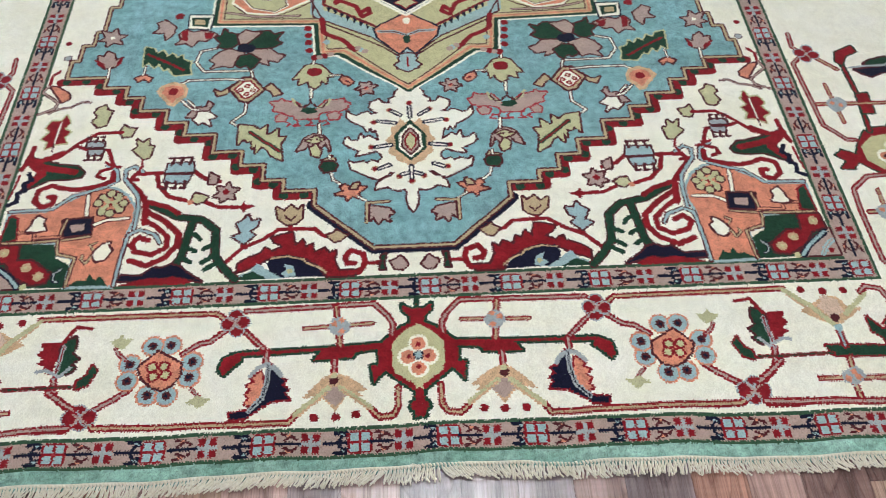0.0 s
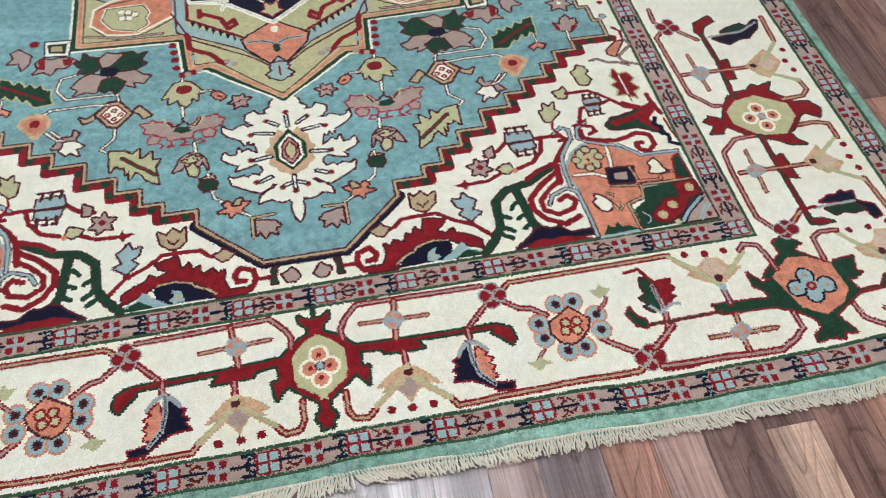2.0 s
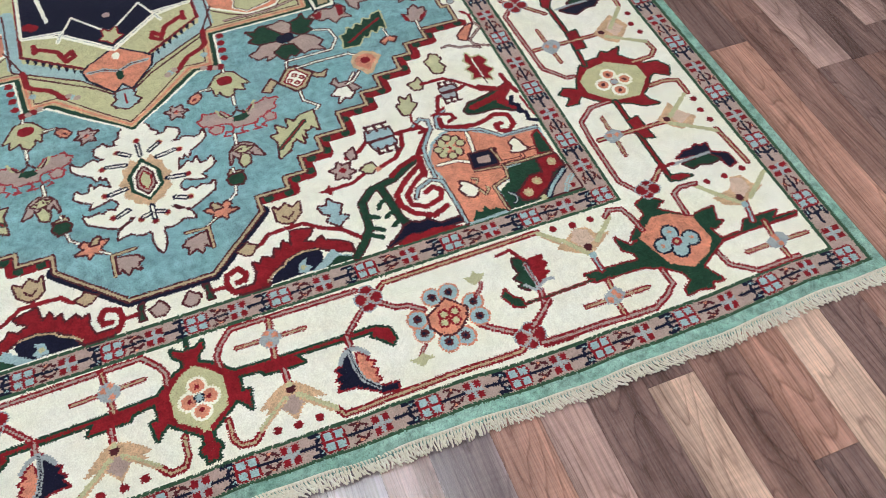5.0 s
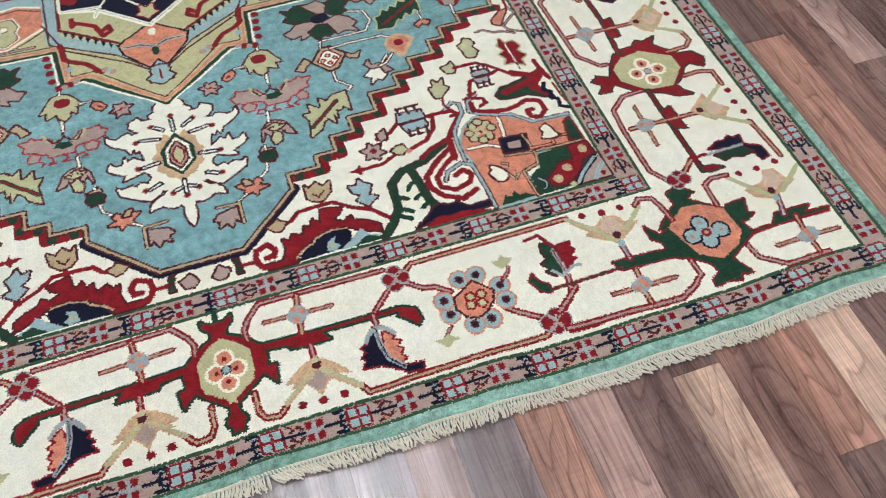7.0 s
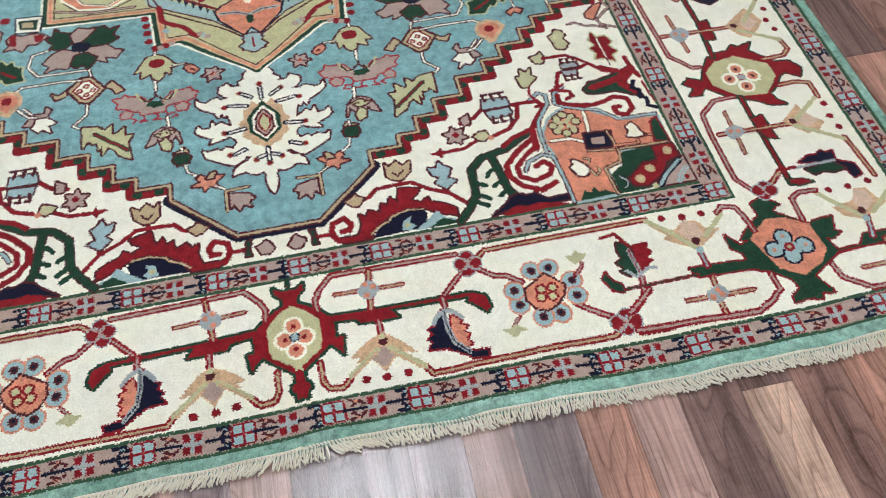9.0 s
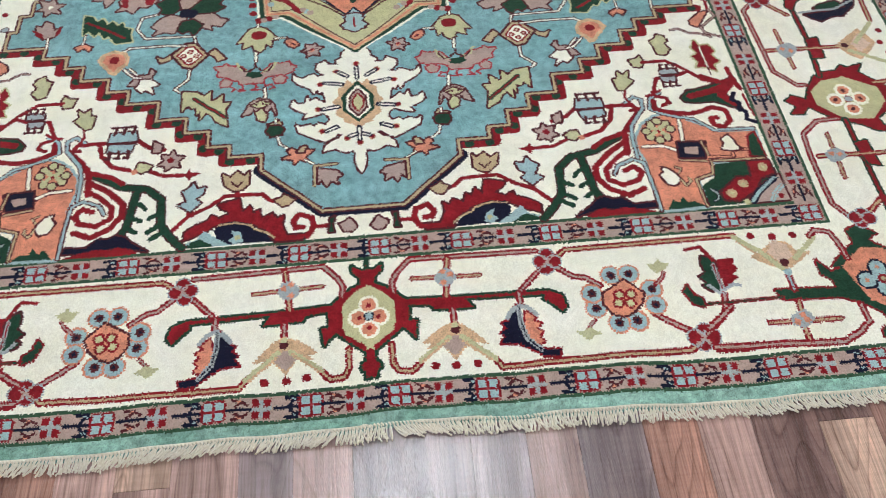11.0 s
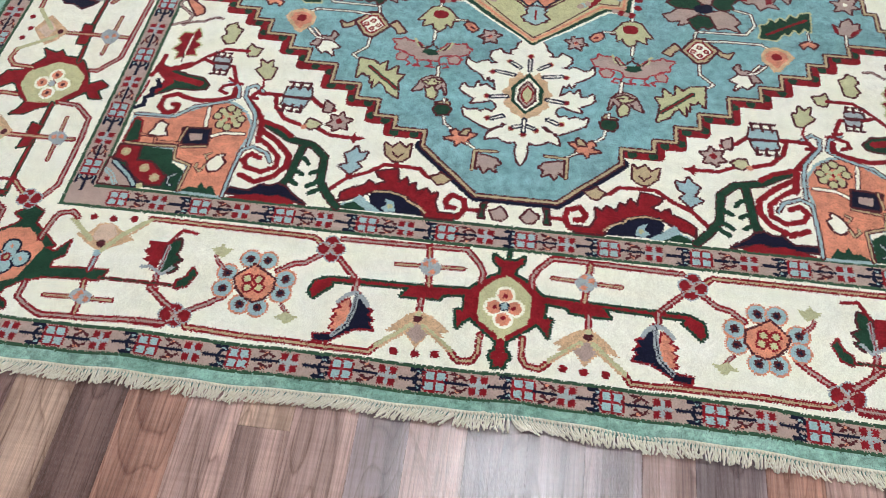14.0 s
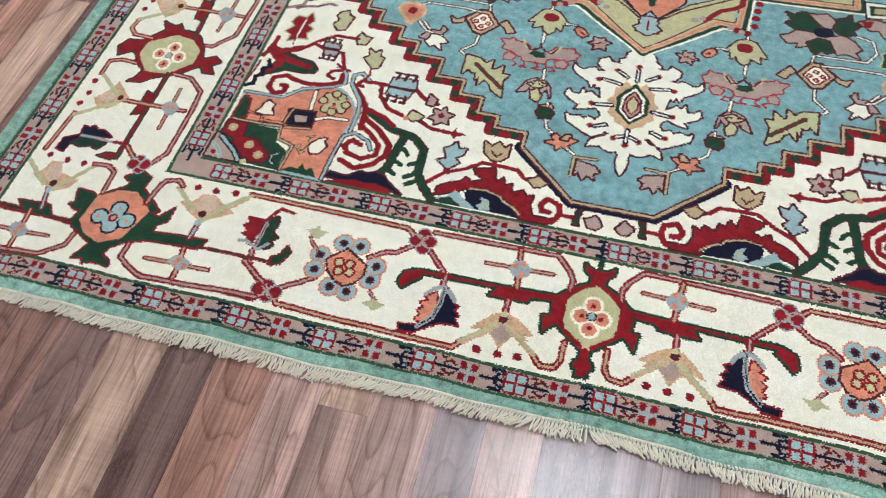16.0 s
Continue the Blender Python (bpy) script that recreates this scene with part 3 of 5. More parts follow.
dot("red", 408, 320, 5.2, "grey", 1.2)
stroke("mauve", 1.6, (399, 331, 404, 314))
motif("crossing_flower")
dot("red", 408, 57, 5.2, "grey", 1.2)
dot("red", 404, 49, 5.2, "grey", 1.2)
dot("red", 401, 54, 5.2, "grey", 1.2)
dot("red", 412, 52, 5.2, "grey", 1.2)
stroke("mauve", 1.6, (404, 58, 408, 48))
motif("cross_flower")
stroke("red", 4.4, (406, 278, 408, 226), "tan", 1.6)
stroke("red", 5.6, (390, 251, 471, 250), "tan", 1.8)
fill("grey", (399, 253, 405, 258, 414, 260, 419, 254, 418, 248, 411, 241, 404, 240, 400, 246))
dot("coral", 405, 252, 2.4)
dot("coral", 412, 249, 2.4)
motif("cross_flower")
stroke("red", 4.4, (410, 144, 408, 95), "tan", 1.6)
stroke("red", 5.6, (394, 120, 463, 119), "tan", 1.8)
fill("grey", (400, 123, 406, 127, 413, 128, 418, 124, 418, 118, 411, 113, 404, 112, 401, 117))
dot("coral", 406, 122, 2.4)
dot("coral", 413, 121, 2.4)
motif("palmette", label="camel and mauve forked palmette")
fill("camel", (457, 252, 473, 264, 486, 273, 492, 264, 497, 252, 485, 239, 475, 231, 465, 239))
fill("blush", (472, 253, 484, 266, 492, 251, 478, 241))
stroke("olive", 4.4, (478, 254, 502, 280))
stroke("olive", 4.4, (468, 244, 502, 223))
dot("brown", 466, 251, 3.2)
motif("seed_dot")
dot("red", 506, 268, 3.2)
motif("seed_dot")
dot("red", 501, 252, 3.2)
motif("seed_dot")
dot("red", 504, 238, 3.2)
motif("palmette", label="camel and mauve forked palmette")
fill("camel", (457, 123, 470, 133, 478, 140, 484, 125, 494, 115, 485, 106, 473, 105, 465, 112))
fill("blush", (470, 123, 479, 133, 490, 118, 476, 111))
stroke("olive", 4.4, (471, 123, 499, 144))
stroke("olive", 4.4, (467, 115, 502, 92))
dot("brown", 466, 121, 3.2)
motif("seed_dot")
dot("red", 504, 135, 3.2)
motif("seed_dot")
dot("red", 502, 120, 3.2)
motif("seed_dot")
dot("red", 504, 106, 3.2)
motif("feather_leaf", label="navy and green feathered leaf")
fill("navy", (442, 297, 462, 299, 479, 304, 495, 317, 499, 316, 494, 305, 479, 292, 468, 292, 456, 286, 447, 292), "brown", 2.0)
fill("green", (454, 305, 462, 310, 479, 314, 485, 306, 463, 300), "brown", 2.0)
stroke("grey", 2.8, (438, 300, 457, 302, 474, 302, 496, 313))
motif("feather_leaf", label="navy and green feathered leaf")
fill("navy", (449, 75, 461, 81, 468, 80, 474, 84, 477, 80, 484, 82, 482, 71, 496, 64, 497, 52, 489, 50, 486, 62, 476, 71), "red", 1.7)
fill("green", (451, 67, 478, 70, 486, 61, 475, 59, 465, 62, 457, 60), "brown", 2.0)
stroke("grey", 2.8, (442, 70, 462, 71, 481, 71))
stroke("red", 3.6, (443, 71, 430, 71))
motif("comb_arch", label="dark red comb-toothed arch")
fill("red", (45, 81, 51, 76, 72, 76, 78, 87, 92, 96, 106, 100, 120, 97, 133, 89, 146, 84, 146, 92, 137, 98, 127, 102, 125, 107, 119, 103, 109, 108, 117, 113, 120, 118, 103, 122, 100, 107, 94, 114, 91, 106, 86, 109, 84, 100, 75, 104, 71, 98, 66, 102, 67, 92, 63, 81), "brown", 2.0)
stroke("red", 5.2, (46, 79, 41, 87, 43, 97, 53, 101, 58, 94, 56, 88, 50, 88))
stroke("red", 4.0, (43, 87, 27, 88))
fill("navy", (74, 76, 80, 85, 87, 90, 94, 96, 106, 99, 118, 98, 122, 91, 119, 82, 110, 77))
stroke("tan", 1.6, (73, 80, 80, 86, 89, 90, 92, 94, 106, 98, 119, 96))
fill("lightblue", (98, 78, 100, 87, 104, 89, 108, 91, 106, 85, 110, 81, 106, 77))
dot("olive", 103, 83, 2.4)
motif("bud")
fill("lightblue", (108, 76, 119, 83, 126, 89, 130, 92, 133, 88, 136, 84, 144, 81, 150, 76))
fill("green", (121, 76, 133, 84, 140, 81, 147, 76))
motif("vine", label="dark red vine")
stroke("red", 4.0, (70, 116, 77, 118, 84, 125, 98, 126, 115, 126, 128, 116, 144, 108, 158, 93))
stroke("red", 4.0, (105, 126, 106, 134))
dot("red", 142, 110, 3.6)
motif("bud")
fill("tan", (57, 117, 62, 120, 66, 123, 68, 120, 73, 118, 67, 111, 62, 112), "brown", 2.0)
motif("tulip")
fill("tan", (96, 151, 99, 146, 106, 152, 111, 145, 118, 150, 116, 138, 108, 131, 101, 132, 96, 137), "brown", 2.0)
stroke("brown", 1.6, (101, 140, 105, 135, 111, 141))
motif("lily", label="pale blue lily")
fill("lightblue", (134, 130, 132, 138, 139, 136, 142, 143, 146, 137, 151, 134, 146, 124, 153, 120, 143, 113, 135, 121, 140, 126), "brown", 2.0)
motif("bud")
fill("mauve", (6, 84, 9, 90, 12, 93, 15, 90, 20, 88, 16, 81, 11, 80), "brown", 2.0)
fill("green", (24, 96, 28, 94, 27, 89, 29, 81, 25, 81, 26, 88), "brown", 2.0)
motif("comb_stem", label="dark green toothed stem")
stroke("brown", 8.4, (147, 77, 157, 88, 166, 101, 168, 128, 181, 140, 202, 144, 229, 160))
stroke("brown", 8.4, (189, 137, 192, 117, 194, 101, 203, 84))
stroke("green", 6.0, (147, 77, 157, 88, 166, 101, 168, 128, 181, 140, 202, 144, 229, 160))
stroke("green", 4.8, (168, 114, 176, 109))
stroke("green", 4.8, (167, 102, 176, 95))
stroke("green", 4.8, (165, 93, 173, 88))
stroke("green", 6.0, (189, 137, 192, 117, 194, 101, 203, 84))
stroke("green", 4.4, (192, 128, 182, 122, 180, 118))
stroke("green", 4.4, (193, 112, 183, 107))
stroke("green", 4.4, (194, 101, 186, 96))
motif("foot")
fill("navy", (174, 76, 188, 86, 194, 92, 201, 94, 208, 91, 215, 92, 224, 84, 241, 85, 243, 80, 219, 79, 197, 83), "brown", 2.0)
fill("red", (182, 76, 192, 81, 199, 83, 203, 80, 215, 82, 225, 80, 241, 76, 240, 75, 187, 74))
motif("scroll", label="dark red double scroll")
stroke("red", 6.0, (253, 188, 240, 173, 233, 163, 230, 139))
stroke("red", 4.8, (234, 163, 213, 156, 202, 148))
motif("scroll", label="dark red scroll")
stroke("red", 5.6, (231, 152, 214, 141, 199, 126, 199, 114, 207, 102, 222, 94, 236, 100))
motif("scroll", label="dark red scroll")
stroke("red", 5.2, (232, 143, 220, 135, 208, 123, 208, 112, 219, 105, 233, 109, 238, 117, 232, 124, 224, 120))
motif("coral_panel", label="coral spandrel panel with a blue-grey outline")
fill("coral", (242, 156, 250, 169, 262, 178, 277, 180, 302, 164, 315, 155, 347, 154, 346, 123, 299, 123, 298, 110, 282, 106, 284, 77, 246, 76, 245, 127, 241, 142), "lightblue", 2.8)
stroke("brown", 4.8, (214, 117, 219, 126, 233, 132, 242, 127, 244, 103, 245, 76), "lightblue", 2.4)
stroke("brown", 4.8, (240, 196, 249, 204, 256, 200, 255, 189, 241, 170, 238, 156, 238, 133), "lightblue", 2.8)
stroke("brown", 4.4, (274, 206, 264, 200, 261, 188, 271, 181, 285, 176, 298, 172, 312, 158, 348, 157), "lightblue", 2.4)
fill("green", (340, 148, 346, 152, 348, 124, 336, 127), "red", 2.0)
sub("flower")
for x, y in ((258, 170), (264, 173), (271, 169), (274, 163), (269, 153), (262, 151), (254, 155), (252, 162)):
    dot("olive", x, y, 3.4, "brown", 1.6)
stroke("olive", 4.0, (256, 167, 270, 156))
stroke("olive", 4.0, (268, 167, 256, 157))
dot("red", 263, 161, 2.0)
stroke("brown", 4.8, (284, 172, 281, 144), "ivory", 2.8)
stroke("brown", 4.4, (245, 145, 263, 144, 274, 138), "ivory", 2.4)
sub("square_boss")
fill("navy", (276, 147, 300, 145, 296, 128, 274, 130), "brown", 2.0)
fill("mauve", (281, 141, 293, 140, 291, 132, 280, 134))
stroke("brown", 4.0, (297, 146, 299, 134, 300, 124, 320, 123, 346, 123), "tan", 1.6)
stroke("brown", 3.6, (274, 127, 296, 124), "tan", 1.6)
stroke("brown", 4.0, (300, 123, 298, 110, 282, 105, 284, 77), "tan", 1.6)
stroke("brown", 3.6, (299, 128, 321, 127, 321, 133, 336, 134), "coral", 1.6)
sub("ivory_leaf")
fill("ivory", (313, 136, 317, 142, 316, 147, 322, 151, 325, 146, 326, 140, 329, 135, 321, 134), "brown", 2.0)
sub("ivory_leaf")
fill("ivory", (253, 112, 257, 116, 256, 120, 261, 118, 266, 112, 268, 107, 264, 101, 258, 102, 255, 107), "brown", 2.0)
sub("tendril")
stroke("brown", 2.8, (267, 120, 272, 118, 268, 112), "tan", 1.2)
sub("tendril")
stroke("brown", 3.2, (269, 106, 272, 99, 277, 104, 276, 107), "tan", 1.6)
sub("leaf_tuft")
fill("green", (250, 76, 257, 86, 261, 82, 266, 88, 269, 82, 275, 83, 282, 77))
motif("corner_panel", label="dark green corner panel with red flowers")
fill("green", (302, 120, 348, 122, 351, 77, 286, 76, 285, 98, 298, 106))
fill("red", (331, 120, 349, 120, 350, 106, 337, 102, 328, 89, 312, 80, 301, 82, 299, 90, 317, 104, 330, 104), "brown", 2.0)
sub("flower")
dot("tan", 342, 113, 4.4)
dot("olive", 342, 113, 1.6)
sub("flower")
dot("tan", 320, 97, 4.4)
dot("olive", 320, 97, 1.6)
sub("flower")
dot("tan", 308, 88, 4.4)
dot("olive", 308, 88, 1.6)
sub("hook")
stroke("navy", 2.8, (291, 94, 296, 90, 295, 83, 291, 81), "grey", 1.2)
sub("corner_stripe")
fill("mauve", (353, 104, 354, 77, 318, 77, 326, 86, 337, 95), "brown", 2.0)
stroke("navy", 6.0, (323, 78, 330, 87, 348, 101), "lightblue", 2.8)
stroke("lightblue", 4.4, (340, 78, 344, 85, 352, 92), "mauve", 1.2)
dot("red", 348, 82, 2.4)
dot("olive", 318, 78, 2.8)
motif("vine", label="dark red vine")
stroke("red", 4.4, (171, 182, 184, 186, 193, 194, 238, 195))
stroke("red", 4.4, (227, 193, 224, 180, 213, 167, 198, 162))
stroke("red", 4.0, (182, 160, 168, 153, 147, 152))
fill("red", (136, 153, 145, 155, 147, 159, 150, 153, 147, 146, 143, 150))
motif("comb_leaf")
fill("lightblue", (195, 195, 197, 206, 219, 205, 220, 195), "brown", 2.0)
for x in (200, 208, 216):
    stroke("brown", 3.0, (x, 204, x - 2, 212, x + 3, 212))
motif("comb_leaf")
fill("lightblue", (197, 191, 219, 192, 220, 184, 200, 182), "brown", 2.0)
for x in (202, 210, 218):
    stroke("brown", 3.0, (x, 184, x - 1, 176, x + 3, 177))
motif("star_flower")
fill("mauve", (153, 173, 160, 174, 162, 180, 165, 175, 172, 176, 169, 170, 174, 165, 168, 164, 167, 159, 162, 163, 156, 162, 158, 168), "brown", 2.0)
dot("red", 164, 170, 3.2)
motif("bud")
fill("olive", (179, 165, 185, 168, 191, 169, 193, 162, 188, 158, 183, 160), "brown", 2.0)
dot("coral", 194, 160, 2.8)
motif("bud")
fill("mauve", (172, 187, 177, 190, 180, 192, 180, 186, 180, 180, 174, 180), "brown", 2.0)
motif("tulip", label="olive tulip")
fill("olive", (236, 228, 240, 228, 242, 237, 246, 232, 252, 237, 250, 228, 254, 224, 248, 218, 243, 213, 238, 214), "brown", 2.0)
stroke("red", 2.4, (244, 212, 242, 204, 245, 197))
motif("tulip", label="olive tulip")
fill("olive", (282, 275, 287, 277, 290, 283, 296, 280, 298, 274, 294, 270, 298, 262, 292, 255, 285, 257, 284, 266), "brown", 2.0)
motif("bud")
fill("olive", (256, 251, 263, 252, 267, 256, 269, 248, 266, 241, 259, 242), "brown", 2.0)
motif("vine", label="dark red vine")
stroke("red", 4.0, (268, 247, 290, 247, 305, 235, 318, 220, 340, 210))
stroke("red", 4.0, (269, 207, 276, 225, 296, 227, 308, 232))
stroke("red", 3.2, (262, 204, 270, 206, 276, 210))
motif("comb_leaf")
fill("grey", (282, 236, 297, 236, 297, 230, 282, 230), "brown", 2.0)
fill("grey", (281, 226, 294, 226, 294, 220, 282, 220), "brown", 2.0)
for x in (284, 290, 296):
    stroke("brown", 2.6, (x, 236, x - 1, 242, x + 2, 242))
    stroke("brown", 2.6, (x - 2, 221, x - 3, 214, x, 214))
motif("serrated_leaf", label="red serrated leaf")
fill("red", (324, 272, 327, 264, 336, 265, 340, 256, 335, 251, 341, 242, 334, 238, 335, 229, 326, 235, 317, 236, 321, 243, 316, 250, 323, 254, 319, 262), "olive", 1.7)
stroke("ivory", 1.6, (327, 262, 328, 235))
stroke("brown", 1.6, (328, 235, 328, 226))
motif("winged_leaf")
fill("green", (293, 199, 301, 207, 315, 209, 337, 216, 347, 220, 348, 213, 332, 203, 344, 181, 336, 184, 322, 192, 304, 192, 295, 194), "brown", 2.0)
stroke("red", 7.0, (302, 200, 324, 205, 342, 211, 330, 199, 340, 187))
stroke("red", 5.6, (318, 224, 336, 214, 347, 217))
stroke("red", 5.0, (345, 232, 346, 217, 350, 205))
stroke("navy", 4.4, (342, 200, 338, 192, 344, 188, 341, 180, 347, 177, 345, 168, 352, 164))
stroke("red", 2.4, (350, 198, 351, 184, 353, 172))
motif("scroll", label="dark red scroll")
stroke("red", 5.2, (267, 197, 266, 188, 276, 183, 295, 179, 307, 181, 318, 185, 329, 180, 330, 168, 322, 161, 314, 164, 313, 172, 319, 172))
motif("tendril")
stroke("red", 4.0, (270, 203, 279, 200, 281, 194, 274, 191))
motif("tendril")
stroke("red", 4.4, (238, 194, 246, 195, 250, 189, 244, 188))
motif("feathered_bracket", label="striped coral bracket")
fill("coral", (328, 300, 340, 310, 348, 312, 333, 290, 327, 294), "brown", 2.0)
stroke("brown", 3.6, (349, 315, 354, 304, 336, 289, 338, 281, 352, 274), "mauve", 1.6)
stroke("brown", 3.2, (305, 288, 313, 289, 323, 282, 332, 281, 342, 275), "mauve", 1.2)
stroke("red", 3.2, (344, 333, 350, 326, 349, 315))
motif("small_diamond")
dot("grey", 340, 352, 3.2, "brown", 0.8)
motif("small_diamond")
dot("red", 344, 374, 3.2)
motif("star_medallion", "centre", label="ivory star medallion")
fill("ivory", (0, 297, 8, 291, 13, 286, 14, 280, 19, 277, 17, 272, 26, 273, 29, 278, 37, 274, 38, 268, 33, 262, 29, 260, 37, 258, 40, 262, 45, 260, 50, 257, 56, 259, 59, 264, 59, 256, 54, 250, 48, 246, 43, 243, 40, 236, 37, 242, 35, 236, 32, 239, 30, 232, 29, 223, 34, 226, 38, 230, 43, 227, 46, 233, 48, 224, 55, 225, 59, 229, 61, 222, 56, 217, 50, 214, 46, 212, 50, 206, 42, 208, 36, 210, 32, 212, 27, 208, 26, 202, 30, 197, 36, 200, 39, 196, 44, 199, 52, 197, 56, 200, 54, 191, 46, 186, 36, 180, 31, 178, 24, 181, 19, 186, 15, 185, 19, 180, 25, 178, 31, 172, 32, 166, 26, 168, 22, 169, 18, 166, 12, 164, 6, 166, 4, 161, 5, 154, 3, 145, 0, 140), "brown", 2.0)
sub("star_heart", label="green and ivory hexagon heart")
fill("camel", (0, 250, 5, 246, 9, 252, 13, 243, 18, 241, 18, 231, 23, 224, 19, 217, 21, 209, 15, 204, 12, 198, 6, 196, 0, 190))
fill("green", (0, 250, 12, 234, 15, 229, 14, 213, 0, 198))
fill("ivory", (0, 244, 10, 232, 11, 214, 0, 202))
fill("mauve", (0, 238, 6, 229, 7, 216, 0, 207), "brown", 2.0)
fill("olive", (0, 232, 4, 226, 4, 218, 0, 212), "red", 1.7)
dot("camel", 0, 272, 3.2)
dot("camel", 19, 263, 3.2)
dot("camel", 34, 248, 3.2)
dot("camel", 36, 216, 3.2)
dot("camel", 33, 190, 3.2)
dot("camel", 11, 180, 3.2)
dot("camel", 0, 174, 3.2)
dot("red", 0, 272, 2.4)
dot("red", 19, 263, 2.4)
dot("red", 34, 248, 2.4)
dot("red", 36, 216, 2.4)
dot("red", 33, 190, 2.4)
dot("red", 11, 180, 2.4)
dot("red", 0, 174, 2.4)
stroke("navy", 5.0, (0, 267, 0, 253), "ivory", 1.5)
stroke("navy", 5.0, (9, 256, 17, 262), "ivory", 1.5)
stroke("navy", 5.0, (14, 246, 30, 249), "ivory", 1.5)
stroke("navy", 5.0, (18, 218, 32, 216), "ivory", 1.5)
stroke("navy", 5.0, (20, 194, 29, 190), "ivory", 1.5)
stroke("navy", 5.0, (0, 192, 0, 178), "ivory", 1.5)
stroke("navy", 5.0, (3, 184, 9, 182), "ivory", 1.5)
motif("round_flower", label="olive round flower with a red heart")
stroke("brown", 4.4, (95, 301, 94, 284), "ivory", 2.0)
fill("olive", (93, 332, 85, 328, 80, 321, 74, 312, 80, 312, 80, 302, 85, 308, 87, 300, 91, 296, 96, 299, 98, 307, 102, 304, 107, 302, 106, 311, 113, 310, 107, 320, 102, 329), "brown", 2.0)
sub("flower_heart")
dot("red", 91, 320, 6.0)
dot("red", 94, 320, 6.0)
stroke("brown", 3.6, (77, 314, 66, 314), "ivory", 1.4)
stroke("brown", 3.6, (94, 342, 94, 332), "ivory", 1.6)
motif("bud")
fill("coral", (54, 302, 58, 309, 64, 312, 67, 307, 63, 301, 58, 298), "brown", 2.0)
dot("red", 60, 304, 1.6)
stroke("brown", 1.2, (57, 302, 62, 306))
motif("star_flower")
fill("mauve", (31, 296, 37, 297, 38, 302, 41, 299, 47, 301, 46, 295, 51, 292, 45, 290, 46, 285, 41, 288, 35, 286, 36, 292), "brown", 2.0)
dot("coral", 41, 293, 2.4)
dot("red", 41, 294, 1.6)
stroke("brown", 1.2, (36, 296, 39, 293))
stroke("brown", 1.2, (43, 293, 48, 291))
motif("wide_palmette", label="mauve and pink open palmette")
fill("mauve", (57, 274, 62, 276, 63, 281, 68, 279, 80, 279, 88, 268, 98, 268, 109, 278, 120, 280, 122, 283, 126, 280, 133, 280, 128, 274, 129, 268, 120, 266, 115, 262, 109, 260, 108, 256, 87, 256, 86, 262, 77, 265, 68, 264, 60, 268), "pink", 1.8)
fill("mauve", (65, 260, 71, 264, 77, 260, 75, 254, 68, 254), "pink", 1.7)
fill("mauve", (116, 260, 122, 264, 126, 259, 125, 254, 118, 254), "pink", 1.7)
stroke("pink", 2.0, (87, 256, 84, 251, 79, 253, 76, 248, 81, 247))
stroke("pink", 2.0, (96, 256, 92, 250, 98, 247, 89, 247))
stroke("pink", 2.0, (107, 256, 105, 250, 110, 247, 103, 247))
stroke("pink", 2.0, (116, 253, 112, 250, 115, 247))
stroke("olive", 2.4, (76, 281, 78, 274, 87, 270))
stroke("olive", 2.4, (112, 283, 108, 275, 102, 272))
stroke("brown", 1.6, (78, 278, 83, 270, 90, 272, 94, 278, 98, 272, 104, 272, 109, 278))
fill("green", (87, 264, 90, 270, 101, 271, 104, 266, 96, 262))
dot("brown", 90, 274, 1.6)
dot("brown", 99, 274, 1.6)
dot("brown", 95, 280, 1.6)
motif("hanging_bud")
stroke("brown", 4.4, (85, 248, 84, 234), "ivory", 2.0)
fill("mauve", (74, 213, 76, 226, 81, 232, 89, 235, 97, 231, 100, 224, 104, 214, 97, 217, 94, 223, 92, 218, 82, 218, 78, 224), "brown", 2.0)
fill("olive", (80, 228, 88, 232, 96, 227, 91, 224, 85, 224), "brown", 2.0)
fill("olive", (82, 214, 87, 222, 92, 217, 90, 209, 84, 206), "brown", 2.0)
dot("brown", 86, 228, 1.2)
dot("brown", 92, 228, 1.2)
dot("brown", 83, 227, 1.2)
motif("dark_leaf")
fill("tan", (69, 202, 72, 206, 75, 204, 81, 202, 77, 198, 71, 198), "brown", 2.0)
fill("green", (67, 197, 71, 200, 80, 200, 82, 194, 78, 188, 69, 190), "brown", 2.0)
stroke("brown", 3.6, (74, 203, 74, 208), "ivory", 1.6)
stroke("brown", 3.6, (72, 187, 70, 179, 64, 174, 59, 171), "ivory", 1.6)
motif("diamond_flower", label="ivory diamond flower")
stroke("brown", 4.0, (156, 280, 156, 267, 168, 255, 163, 251), "ivory", 1.6)
fill("tan", (123, 291, 128, 297, 134, 305, 139, 299, 133, 294, 130, 288), "brown", 2.0)
fill("tan", (171, 305, 178, 298, 183, 296, 188, 299, 184, 291, 176, 294), "brown", 2.0)
fill("brown", (138, 297, 152, 317, 163, 317, 176, 300, 163, 281, 153, 279))
fill("tan", (141, 297, 153, 314, 162, 314, 173, 300, 162, 284, 154, 282))
fill("red", (144, 297, 154, 311, 161, 311, 170, 299, 161, 287, 155, 285))
fill("ivory", (146, 297, 155, 309, 160, 309, 168, 299, 160, 289, 156, 287))
for x, y in ((157, 303), (151, 297), (163, 298), (157, 292)):
    dot("red", x, y, 3.0)
    dot("blush", x, y, 1.4)
motif("olive_leaf", label="olive leaf with a red vein")
fill("olive", (117, 204, 120, 224, 116, 233, 123, 233, 123, 244, 130, 237, 134, 237, 134, 249, 140, 243, 147, 249, 160, 251, 159, 226, 154, 233, 150, 229, 146, 230, 145, 220, 142, 225, 142, 214, 137, 222, 132, 219, 127, 210), "brown", 2.0)
stroke("green", 4.4, (120, 215, 149, 241), "red", 1.8)
motif("leaf_stem")
